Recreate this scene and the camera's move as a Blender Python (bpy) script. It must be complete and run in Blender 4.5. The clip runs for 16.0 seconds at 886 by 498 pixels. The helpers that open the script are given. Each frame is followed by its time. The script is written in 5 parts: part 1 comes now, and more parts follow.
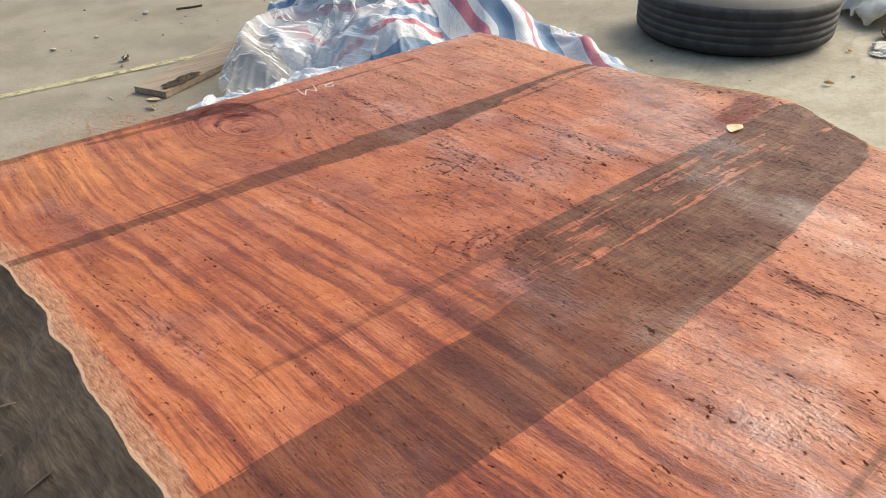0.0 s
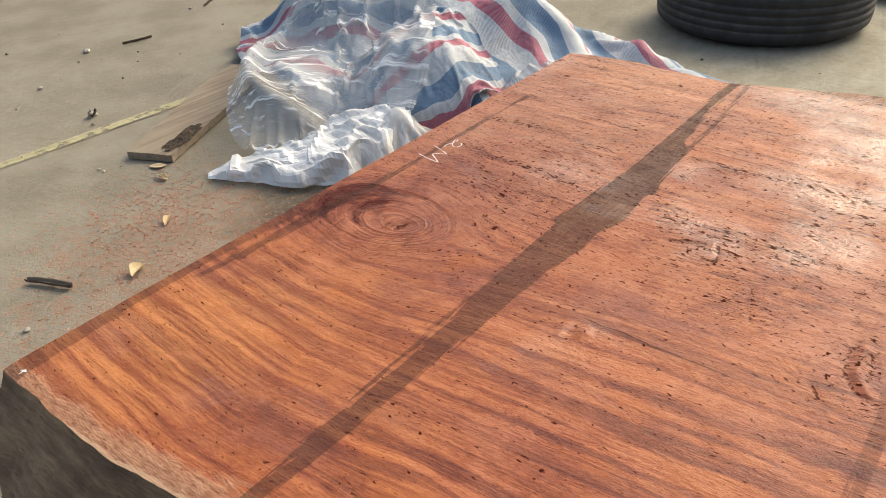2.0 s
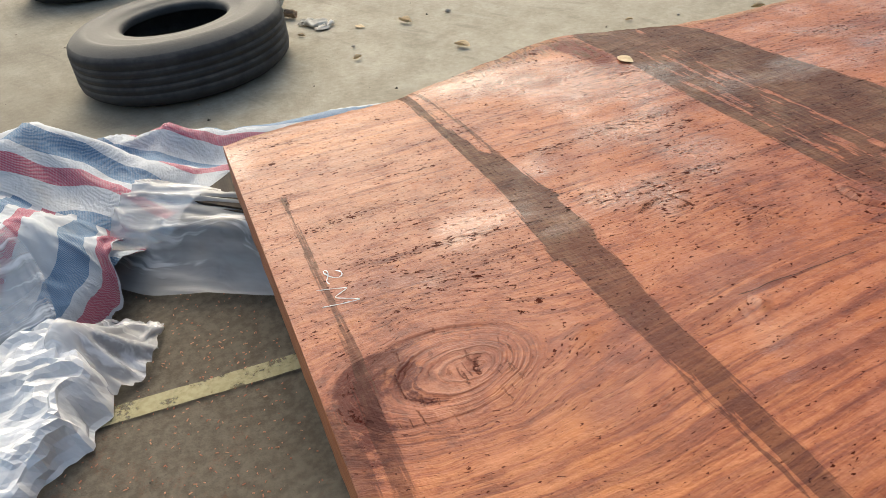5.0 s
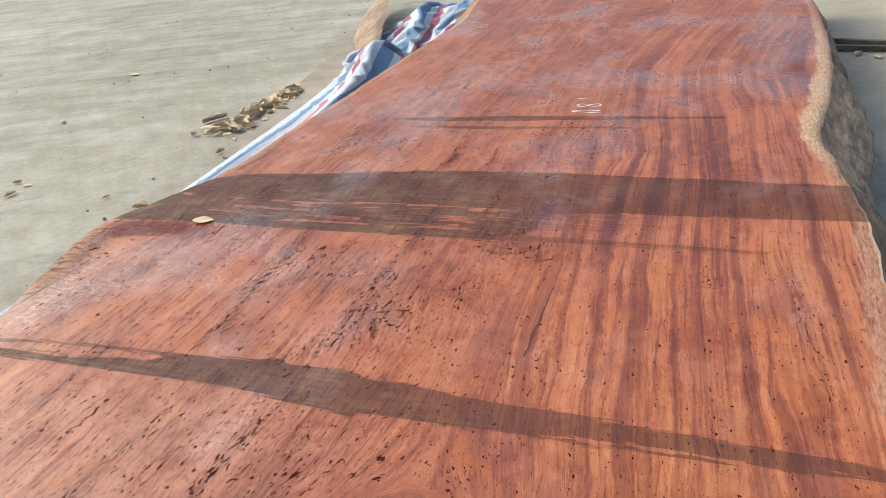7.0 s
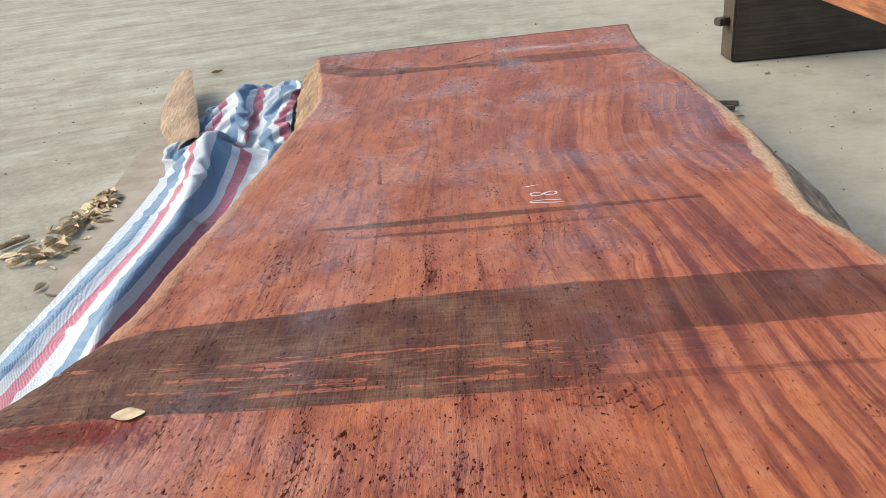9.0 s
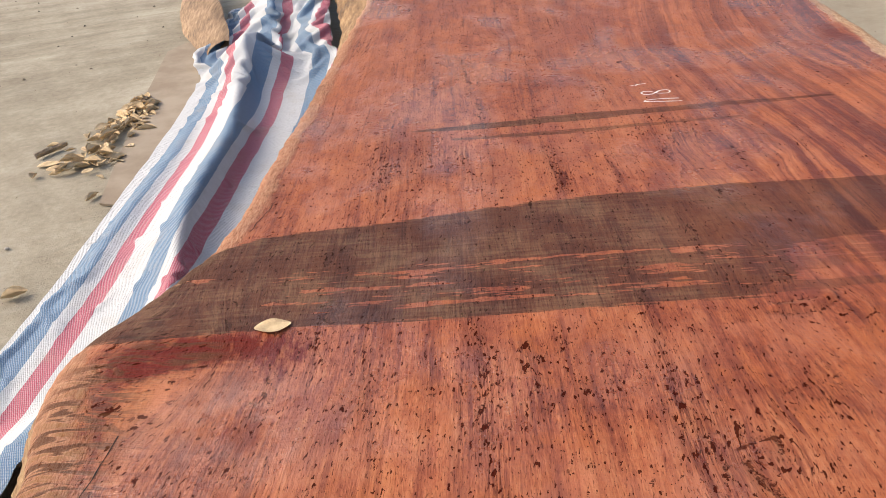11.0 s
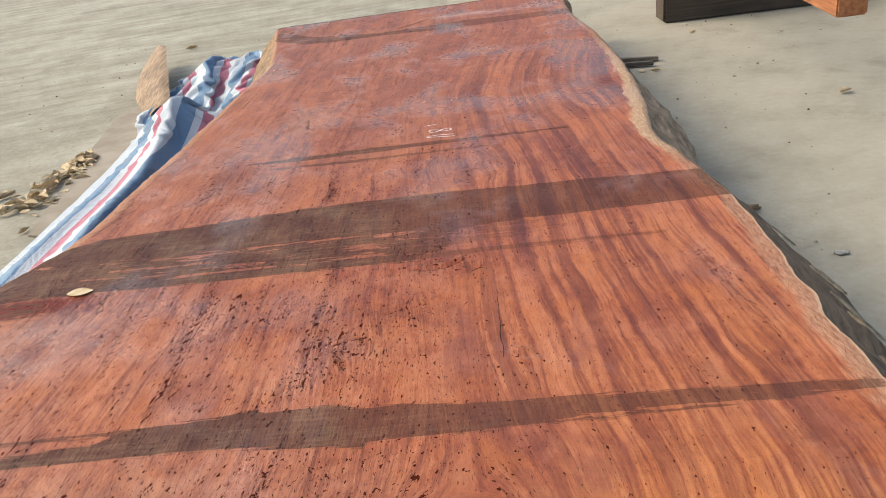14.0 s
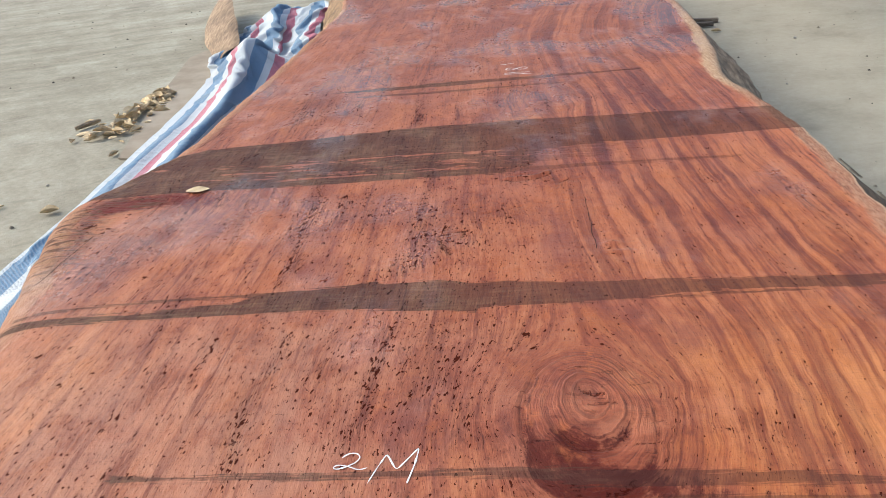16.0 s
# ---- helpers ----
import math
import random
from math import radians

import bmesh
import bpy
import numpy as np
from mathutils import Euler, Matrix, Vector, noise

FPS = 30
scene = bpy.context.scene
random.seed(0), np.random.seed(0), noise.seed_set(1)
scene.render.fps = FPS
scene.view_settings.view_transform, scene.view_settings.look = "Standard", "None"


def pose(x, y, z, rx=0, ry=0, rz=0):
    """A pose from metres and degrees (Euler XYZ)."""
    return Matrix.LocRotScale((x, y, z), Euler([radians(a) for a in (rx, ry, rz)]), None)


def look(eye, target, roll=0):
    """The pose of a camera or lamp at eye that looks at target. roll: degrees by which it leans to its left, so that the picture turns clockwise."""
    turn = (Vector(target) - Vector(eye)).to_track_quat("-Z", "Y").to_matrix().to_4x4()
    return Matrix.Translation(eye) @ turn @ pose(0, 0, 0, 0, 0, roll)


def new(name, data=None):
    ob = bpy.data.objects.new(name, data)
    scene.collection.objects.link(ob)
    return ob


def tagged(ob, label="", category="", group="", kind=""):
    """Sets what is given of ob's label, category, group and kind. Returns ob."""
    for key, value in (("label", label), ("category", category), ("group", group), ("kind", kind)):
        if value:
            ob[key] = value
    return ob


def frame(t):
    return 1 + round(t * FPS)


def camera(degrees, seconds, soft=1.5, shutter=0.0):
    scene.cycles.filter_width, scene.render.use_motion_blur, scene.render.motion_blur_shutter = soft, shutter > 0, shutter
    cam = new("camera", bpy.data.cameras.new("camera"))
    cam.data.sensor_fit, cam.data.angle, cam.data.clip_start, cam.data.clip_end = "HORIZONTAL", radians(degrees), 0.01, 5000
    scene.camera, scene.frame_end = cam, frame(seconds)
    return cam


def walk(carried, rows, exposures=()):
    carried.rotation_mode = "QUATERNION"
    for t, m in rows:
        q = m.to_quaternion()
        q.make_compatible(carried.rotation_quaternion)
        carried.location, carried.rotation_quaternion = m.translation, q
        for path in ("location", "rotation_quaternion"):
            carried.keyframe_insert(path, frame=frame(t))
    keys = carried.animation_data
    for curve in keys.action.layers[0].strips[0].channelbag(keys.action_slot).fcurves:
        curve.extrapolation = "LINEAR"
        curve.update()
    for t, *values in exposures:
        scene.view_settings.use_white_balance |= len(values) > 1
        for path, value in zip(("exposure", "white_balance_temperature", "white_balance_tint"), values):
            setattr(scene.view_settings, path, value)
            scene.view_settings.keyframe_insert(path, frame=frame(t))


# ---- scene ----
cam = camera(59.7, 16.0, soft=0.5)
# seconds, eye, target, roll
PATH = [
    (0, (1.086, 2.153, 1.2), (-0.015, 0.848, 0.158), -1.3),
    (0.5, (1.091, 1.946, 1.198), (-0.041, 0.667, 0.157), -1.6),
    (1, (1.155, 1.699, 1.201), (-0.019, 0.467, 0.151), -1.9),
    (1.5, (1.207, 1.473, 1.19), (-0.015, 0.302, 0.124), -2.5),
    (2, (1.221, 1.232, 1.209), (-0.063, 0.144, 0.128), -3.4),
    (2.5, (1.275, 0.992, 1.208), (-0.085, 0.016, 0.114), -4.3),
    (3, (1.34, 0.779, 1.209), (-0.111, -0.036, 0.101), -5.2),
    (3.2, (1.333, 0.695, 1.195), (-0.159, -0.035, 0.081), -5.6),
    (5.3, (1.028, -0.157, 1.252), (-0.474, 0.578, 0.155), -8.0),
    (5.5, (0.978, -0.216, 1.251), (-0.454, 0.67, 0.171), -8.1),
    (6, (0.881, -0.369, 1.249), (-0.314, 0.853, 0.211), -8.2),
    (6.5, (0.784, -0.463, 1.253), (-0.144, 1.002, 0.257), -8.0),
    (7, (0.61, -0.403, 1.261), (-0.079, 1.217, 0.313), -7.3),
    (7.5, (0.434, -0.315, 1.248), (-0.05, 1.402, 0.344), -6.1),
    (8, (0.205, -0.226, 1.264), (-0.122, 1.55, 0.405), -5.4),
    (8.2, (0.133, -0.194, 1.261), (-0.139, 1.601, 0.421), -5.2),
    (10.3, (-0.378, 0.143, 1.217), (-0.365, 1.902, 0.265), -6.7),
    (10.5, (-0.422, 0.13, 1.204), (-0.425, 1.868, 0.214), -6.3),
    (11, (-0.429, 0.083, 1.172), (-0.496, 1.792, 0.135), -5.2),
    (11.5, (-0.264, -0.026, 1.18), (-0.393, 1.683, 0.148), -4.7),
    (12, (-0.136, -0.136, 1.207), (-0.301, 1.593, 0.216), -4.9),
    (12.5, (-0.078, -0.256, 1.23), (-0.251, 1.497, 0.282), -5.6),
    (13, (-0.001, -0.401, 1.215), (-0.158, 1.37, 0.298), -6.5),
    (13.5, (0.096, -0.467, 1.238), (-0.032, 1.314, 0.337), -7.0),
    (14, (0.247, -0.512, 1.246), (0.139, 1.272, 0.346), -7.3),
    (14.5, (0.326, -0.558, 1.222), (0.219, 1.222, 0.316), -7.2),
    (15, (0.25, -0.65, 1.224), (0.117, 1.124, 0.31), -7.1),
    (15.5, (0.15, -0.76, 1.202), (-0.02, 1.005, 0.276), -6.5),
    (16, (0.086, -0.745, 1.191), (-0.098, 1.005, 0.241), -5.8),
]
EXPOSURES = [(0.0, 0.68, 6450, 5), (1.0, 0.60, 6600, 5), (2.5, 0.43, 6750, 5), (3.5, 0.38, 6700, 5), (5.5, 0.46, 6300, 5), (7.0, 0.60, 5750, 3), (8.0, 0.58, 5700, 2), (10.4, 0.52, 6300, 9), (11.5, 0.52, 6700, 13), (12.5, 0.52, 6500, 9), (14.0, 0.58, 6100, 4), (16.0, 0.55, 5700, 3)]
walk(cam, [(t, look(eye, target, roll)) for t, eye, target, roll in PATH], EXPOSURES)

# ---- world and light: bright hazy overcast over an open yard ----
world = bpy.data.worlds.new("sky")
scene.world = world
world.use_nodes = True
_wn = world.node_tree.nodes
_sky = _wn.new("ShaderNodeTexSky")
_sky.sky_type, _sky.sun_disc = "NISHITA", False
_sky.sun_elevation, _sky.sun_rotation = radians(38), radians(-82)
_sky.air_density, _sky.dust_density, _sky.ozone_density = 1.0, 6.0, 0.6
world.node_tree.links.new(_sky.outputs[0], _wn["Background"].inputs["Color"])
_wn["Background"].inputs["Strength"].default_value = 0.172
sun_data = bpy.data.lights.new("sun", "SUN")
sun_data.energy, sun_data.angle, sun_data.color = 0.65, radians(42), (1.0, 0.96, 0.9)
sun = new("sun", sun_data)
sun.matrix_world = look((-8, 2.6, 6.3), (0, 1.5, 0))


# ---- material helpers ----
class Net:
    """Short hand for building a node material."""

    def __init__(self, name):
        self.mat = bpy.data.materials.new(name)
        self.mat.use_nodes = True
        self.tree = self.mat.node_tree
        self.bsdf = self.tree.nodes["Principled BSDF"]

    def put(self, socket, value):
        if isinstance(value, bpy.types.NodeSocket):
            self.tree.links.new(value, socket)
        elif isinstance(value, (tuple, list)) and socket.type == "RGBA":
            socket.default_value = (*value[:3], 1.0)
        else:
            socket.default_value = value

    def node(self, kind, **inputs):
        n = self.tree.nodes.new(kind)
        for key, value in inputs.items():
            self.put(n.inputs[key.replace("_", " ")], value)
        return n

    def attr(self, name):
        n = self.tree.nodes.new("ShaderNodeAttribute")
        n.attribute_name = name
        return n.outputs["Fac"]

    def coord(self):
        return self.tree.nodes.new("ShaderNodeTexCoord").outputs["Object"]

    def uv(self):
        return self.tree.nodes.new("ShaderNodeTexCoord").outputs["UV"]

    def rand(self):
        return self.tree.nodes.new("ShaderNodeObjectInfo").outputs["Random"]

    def island(self):
        return self.tree.nodes.new("ShaderNodeNewGeometry").outputs["Random Per Island"]

    def xyz(self, x=0.0, y=0.0, z=0.0):
        return self.node("ShaderNodeCombineXYZ", X=x, Y=y, Z=z).outputs[0]

    def split(self, v):
        return self.node("ShaderNodeSeparateXYZ", Vector=v).outputs

    def scale(self, v, s):
        n = self.tree.nodes.new("ShaderNodeVectorMath")
        n.operation = "MULTIPLY"
        self.put(n.inputs[0], v)
        n.inputs[1].default_value = s if isinstance(s, (tuple, list)) else (s, s, s)
        return n.outputs[0]

    def math(self, op, a, b=0.0, c=0.0, clamp=False):
        n = self.tree.nodes.new("ShaderNodeMath")
        n.operation, n.use_clamp = op, clamp
        for i, v in enumerate((a, b, c)):
            self.put(n.inputs[i], v)
        return n.outputs[0]

    def mul(self, a, b):
        return self.math("MULTIPLY", a, b)

    def add(self, a, b):
        return self.math("ADD", a, b)

    def sub(self, a, b):
        return self.math("SUBTRACT", a, b)

    def step(self, v, lo, hi, a=0.0, b=1.0):
        n = self.tree.nodes.new("ShaderNodeMapRange")
        n.interpolation_type = "SMOOTHSTEP"
        for i, s in enumerate((v, lo, hi, a, b)):
            self.put(n.inputs[i], s)
        return n.outputs[0]

    def noise(self, v, scale=1.0, detail=4.0, rough=0.55, warp=0.0):
        n = self.node("ShaderNodeTexNoise", Vector=v, Scale=scale, Detail=detail, Roughness=rough, Distortion=warp)
        return n.outputs["Fac"]

    def cells(self, v, scale=1.0, feature="F1", jitter=1.0):
        n = self.node("ShaderNodeTexVoronoi", Vector=v, Scale=scale, Randomness=jitter)
        n.feature = feature
        return n.outputs["Distance"]

    def mix(self, fac, a, b, blend="MIX"):
        n = self.tree.nodes.new("ShaderNodeMix")
        n.data_type, n.blend_type, n.clamp_factor = "RGBA", blend, True
        self.put(n.inputs["Factor"], fac)
        self.put([s for s in n.inputs if s.name == "A" and s.type == "RGBA"][0], a)
        self.put([s for s in n.inputs if s.name == "B" and s.type == "RGBA"][0], b)
        return [s for s in n.outputs if s.type == "RGBA"][0]

    def ramp(self, fac, *stops):
        n = self.node("ShaderNodeValToRGB", Fac=fac)
        els = n.color_ramp.elements
        while len(els) < len(stops):
            els.new(0.5)
        for e, (at, col) in zip(els, stops):
            e.position, e.color = at, (*col, 1.0)
        return n.outputs["Color"]

    def bump(self, height, strength=0.3, distance=0.004, normal=None):
        n = self.node("ShaderNodeBump", Height=height, Strength=strength, Distance=distance)
        if normal is not None:
            self.put(n.inputs["Normal"], normal)
        return n.outputs[0]

    def done(self, color, rough=0.6, normal=None, **more):
        self.put(self.bsdf.inputs["Base Color"], color)
        self.put(self.bsdf.inputs["Roughness"], rough)
        if normal is not None:
            self.put(self.bsdf.inputs["Normal"], normal)
        for key, value in more.items():
            self.put(self.bsdf.inputs[key.replace("_", " ")], value)
        return self.mat


def slab_top_material():
    m = Net("wet_red_hardwood")
    p = m.coord()
    px, py, _ = m.split(p)
    g, along = m.attr("grain"), m.attr("along")
    ring, knot, bold = m.attr("ring"), m.attr("knot"), m.attr("bold")
    torn, gash = m.attr("torn"), m.attr("gash")
    # cross-grain coordinate: rings close to a knot, wavy figure elsewhere
    wob = m.noise(m.xyz(m.mul(px, 5.0), m.mul(along, 2.6), 0.0), 1.0, 4.0, 0.6)
    gw = m.add(g, m.mul(m.sub(wob, 0.5), 0.042))
    gf = m.add(g, m.mul(m.sub(m.noise(m.xyz(m.mul(px, 3.0), m.mul(along, 1.6), 0.0), 1.0, 1.0, 0.4), 0.5), 0.030))
    broad = m.noise(m.xyz(m.mul(gw, 8.0), m.mul(along, 0.9), 3.1), 1.0, 4.0, 0.6)
    lines = m.noise(m.xyz(m.mul(gw, 34.0), m.mul(along, 0.55), 7.7), 1.0, 3.0, 0.62)
    stripe = m.step(lines, 0.34, 0.62)
    thread = m.noise(m.xyz(m.mul(gw, 80.0), m.mul(along, 3.0), 2.7), 1.0, 4.0, 0.65)
    fine = m.noise(m.xyz(m.mul(gf, 240.0), m.mul(along, 11.0), 1.3), 1.0, 4.0, 0.68)
    fibre = m.noise(m.xyz(m.mul(gf, 560.0), m.mul(along, 60.0), 4.0), 1.0, 3.0, 0.62)
    cloud = m.noise(m.xyz(m.mul(px, 3.2), m.mul(py, 2.1), 5.0), 1.0, 6.0, 0.66, 0.4)
    mottle = m.noise(m.xyz(m.mul(gw, 15.0), m.mul(py, 8.0), 19.0), 1.0, 5.0, 0.66, 0.5)
    fleck = m.noise(m.xyz(m.mul(px, 42.0), m.mul(py, 30.0), 9.0), 1.0, 5.0, 0.74)
    tone = m.add(m.mul(m.sub(broad, 0.5), 0.40), m.mul(m.mul(m.sub(stripe, 0.60), 0.26), bold))
    tone = m.add(tone, m.mul(m.sub(thread, 0.5), 0.38))
    tone = m.add(tone, m.mul(m.sub(fine, 0.5), 0.74))
    tone = m.add(tone, m.mul(m.sub(fibre, 0.5), 0.50))
    tone = m.add(tone, m.mul(m.sub(cloud, 0.5), 0.95))
    tone = m.add(tone, m.mul(m.sub(mottle, 0.5), 0.80))
    tone = m.add(tone, m.mul(m.sub(fleck, 0.5), 0.75))
    curl = m.noise(m.xyz(m.mul(px, 11.0), m.mul(m.add(py, m.mul(px, 0.15)), 62.0), 8.0), 1.0, 4.0, 0.6, 0.6)
    tone = m.add(tone, m.mul(m.mul(m.sub(curl, 0.53), 5.5), m.attr("curl")))
    ringw = m.add(ring, m.mul(m.sub(m.noise(m.xyz(m.mul(px, 14.0), m.mul(py, 11.0), 0.0), 1.0, 4.0, 0.65), 0.5), 0.016))
    ringn = m.noise(m.xyz(m.mul(ringw, 120.0), m.mul(px, 4.0), m.mul(py, 4.0)), 1.0, 3.0, 0.62)
    tone = m.add(tone, m.mul(m.mul(m.sub(ringn, 0.53), 2.6), knot))
    tone = m.sub(tone, m.step(g, -0.15, 0.25, -0.03, 0.01))
    col = m.ramp(m.add(tone, 0.545),
                 (0.0, (0.060, 0.014, 0.010)), (0.20, (0.145, 0.037, 0.022)), (0.42, (0.285, 0.084, 0.043)),
                 (0.66, (0.430, 0.158, 0.080)), (1.0, (0.54, 0.250, 0.138)))
    # orange, pink and purple drifts of colour
    drift = m.noise(m.xyz(m.mul(gw, 4.2), m.mul(py, 1.3), 11.0), 1.0, 5.0, 0.62)
    col = m.mix(m.step(drift, 0.50, 0.66, 0.0, 0.5), col, (0.25, 0.082, 0.064))
    hue = m.noise(m.xyz(m.mul(px, 10.0), m.mul(py, 7.0), 15.0), 1.0, 5.0, 0.66, 0.4)
    col = m.mix(m.step(hue, 0.51, 0.64, 0.0, 0.60), col, (0.45, 0.180, 0.112))
    col = m.mix(m.step(hue, 0.48, 0.34, 0.0, 0.55), col, (0.44, 0.150, 0.055))
    col = m.mix(m.step(drift, 0.48, 0.34, 0.0, 0.40), col, (0.49, 0.175, 0.066))
    col = m.mix(m.mul(m.attr("orange"), m.step(cloud, 0.3, 0.7, 0.2, 0.8)), col, m.mix(m.step(thread, 0.35, 0.6), (0.32, 0.105, 0.030), (0.70, 0.33, 0.12)))
    # thin plum veils where the heartwood is darker
    plum = m.noise(m.xyz(m.mul(gw, 9.0), m.mul(py, 3.5), 51.0), 1.0, 5.0, 0.6, 0.3)
    col = m.mix(m.mul(m.step(plum, 0.54, 0.68, 0.0, 0.55), m.sub(1.0, m.mul(m.attr("orange"), 0.7))), col, (0.185, 0.062, 0.060))
    # purple-brown growth stripes, softened where the figure breaks up
    band = m.mul(m.step(lines, 0.54, 0.40), m.step(mottle, 0.30, 0.62, 0.60, 1.0))
    hair = m.mul(m.step(thread, 0.47, 0.36), 0.45)
    band = m.math("MAXIMUM", band, hair)
    col = m.mix(m.mul(m.mul(m.mul(band, bold), m.step(broad, 0.34, 0.60, 1.0, 0.6)), 0.95), col, (0.128, 0.037, 0.034))
    col = m.mix(m.mul(m.mul(m.step(ringn, 0.53, 0.61), m.step(fleck, 0.35, 0.6, 0.6, 1.0)), m.mul(knot, 0.62)), col, (0.120, 0.034, 0.026))
    # dark red mineral figure
    redf = m.noise(m.xyz(m.mul(gw, 70.0), m.mul(along, 14.0), 2.0), 1.0, 4.0, 0.65)
    dred = m.attr("dark_red")
    redf = m.add(m.mul(redf, m.sub(1.0, m.mul(knot, 0.75))), m.mul(m.mul(ringn, knot), 0.75))
    redm = m.step(m.add(m.add(m.mul(redf, 0.5), m.mul(fleck, 0.5)), m.mul(m.sub(dred, 0.5), 0.22)), 0.46, 0.60)
    col = m.mix(m.mul(m.step(dred, 0.05, 0.5), m.mul(redm, 0.90)), col, m.mix(m.step(px, -0.6, -0.2), (0.130, 0.012, 0.009), (0.072, 0.011, 0.010)))
    # torn pores: ragged hollows drawn out along the grain, crowded into broken streaks
    crowd = m.noise(m.xyz(m.mul(gw, 26.0), m.mul(along, 1.9), 21.0), 1.0, 5.0, 0.66, 0.3)
    patchy = m.noise(m.xyz(m.mul(px, 5.5), m.mul(py, 4.0), 63.0), 1.0, 3.0, 0.6)
    streak = m.mul(m.step(m.add(crowd, m.mul(m.attr("pits"), 0.04)), 0.52, 0.70), m.step(patchy, 0.40, 0.62, 0.25, 1.0))
    many = m.math("MAXIMUM", streak, torn)
    jig = m.noise(m.xyz(m.mul(px, 170.0), m.mul(py, 170.0), 0.0), 1.0, 3.0, 0.65)
    jag = m.sub(jig, 0.5)

    def hollows(across, down, seed, sparse, dense):
        n = m.noise(m.xyz(m.add(m.mul(gf, across), m.mul(jag, 0.9)), m.add(m.mul(along, down), m.mul(jag, 0.9)), seed), 1.0, 2.0, 0.5)
        low = m.add(m.sub(sparse, m.mul(many, sparse - dense)), m.step(m.attr("pits"), 0.0, 0.8, 0.028, 0.0))
        return m.step(n, low, m.add(low, 0.018))

    pore = hollows(185.0, 82.0, 3.3, 0.664, 0.596)
    gouge = hollows(85.0, 36.0, 5.7, 0.712, 0.635)
    dash = hollows(480.0, 70.0, 9.1, 0.640, 0.590)
    calm = m.sub(1.0, m.mul(knot, 0.45))
    pit = m.mul(m.math("MAXIMUM", m.math("MAXIMUM", pore, gouge), m.mul(dash, 0.62)), calm)
    pit = m.math("MAXIMUM", pit, m.mul(m.step(m.add(m.add(gash, m.mul(jag, 1.6)), m.mul(m.sub(fleck, 0.5), 1.6)), 0.55, 0.68), 0.85))
    col = m.mix(m.mul(many, m.step(fine, 0.60, 0.40, 0.08, 0.70)), col, (0.120, 0.027, 0.016))
    col = m.mix(1.0, col, (0.90, 0.785, 0.665), "MULTIPLY")
    # sky gloss on the left near the sawn end, painted as a paler tone
    col = m.mix(m.mul(m.attr("light"), m.step(mottle, 0.35, 0.62, 0.25, 0.75)), col, (0.43, 0.218, 0.138))
    vein = m.mul(m.step(thread, 0.44, 0.34), m.step(patchy, 0.35, 0.60, 0.15, 0.60))
    col = m.mix(m.mul(vein, m.sub(1.0, m.mul(m.attr("orange"), 0.8))), col, (0.135, 0.034, 0.022))
    col = m.mix(m.mul(pit, 0.92), col, (0.042, 0.0062, 0.004))
    # pale sapwood along the live edges, flaking along the grain
    sapn = m.noise(m.xyz(m.mul(px, 30.0), m.mul(py, 9.0), 0.0), 1.0, 5.0, 0.7)
    sap = m.step(m.add(m.attr("sap"), m.mul(m.sub(sapn, 0.5), 0.9)), 0.35, 0.62)
    flake = m.noise(m.xyz(m.mul(px, 150.0), m.mul(py, 42.0), 0.0), 1.0, 5.0, 0.75, 0.4)
    sapcol = m.ramp(flake, (0.30, (0.10, 0.045, 0.030)), (0.43, (0.34, 0.170, 0.098)), (0.55, (0.47, 0.265, 0.160)), (0.72, (0.56, 0.37, 0.24)))
    sapcol = m.mix(m.attr("cream"), sapcol, m.ramp(flake, (0.32, (0.19, 0.095, 0.042)), (0.45, (0.46, 0.280, 0.155)), (0.66, (0.64, 0.47, 0.30))))
    sapcol = m.mix(m.mul(m.step(curl, 0.5, 0.62), m.mul(m.attr("curl"), 1.0)), sapcol, (0.085, 0.035, 0.014))
    sapcol = m.mix(m.mul(m.step(curl, 0.52, 0.40), m.mul(m.attr("curl"), 0.8)), sapcol, (0.27, 0.140, 0.052))
    col = m.mix(m.mul(sap, m.step(m.attr("cream"), 0.0, 1.0, 0.72, 0.95)), col, sapcol)
    col = m.mix(m.mul(m.mul(m.step(curl, 0.47, 0.56), m.step(fleck, 0.3, 0.6, 0.6, 1.0)), m.mul(m.step(m.attr("curl"), 0.25, 0.75), 0.9)), col, (0.085, 0.032, 0.013))
    col = m.mix(m.mul(m.step(m.add(m.attr("rim"), m.mul(m.sub(sapn, 0.5), 1.2)), 0.42, 0.60), 0.70), col, (0.60, 0.41, 0.26))
    # brown sticker stains across the boards, with ragged edges and scraped streaks
    edge = m.noise(m.xyz(m.mul(px, 30.0), m.mul(py, 60.0), 0.0), 1.0, 5.0, 0.7)
    tear = m.noise(m.xyz(m.mul(px, 6.0), m.mul(py, 150.0), 27.0), 1.0, 3.0, 0.6)
    sd = m.add(m.attr("stain"), m.add(m.mul(m.sub(edge, 0.5), 0.018), m.mul(m.sub(tear, 0.5), 0.034)))
    stain = m.step(sd, -0.003, 0.004)
    scr = m.add(m.mul(m.noise(m.xyz(m.mul(px, 6.5), m.mul(py, 62.0), 17.0), 1.0, 3.0, 0.6), 0.75), m.mul(m.noise(m.xyz(m.mul(px, 34.0), m.mul(py, 130.0), 71.0), 1.0, 3.0, 0.6), 0.25))
    scrape = m.attr("scrape")
    off = m.sub(0.70, m.mul(scrape, 0.40))
    bare = m.mul(m.step(scr, off, m.add(off, 0.03)), m.step(scrape, 0.01, 0.1))
    stain = m.mul(m.mul(stain, m.sub(1.0, m.mul(bare, 0.82))), m.attr("stain_depth"))
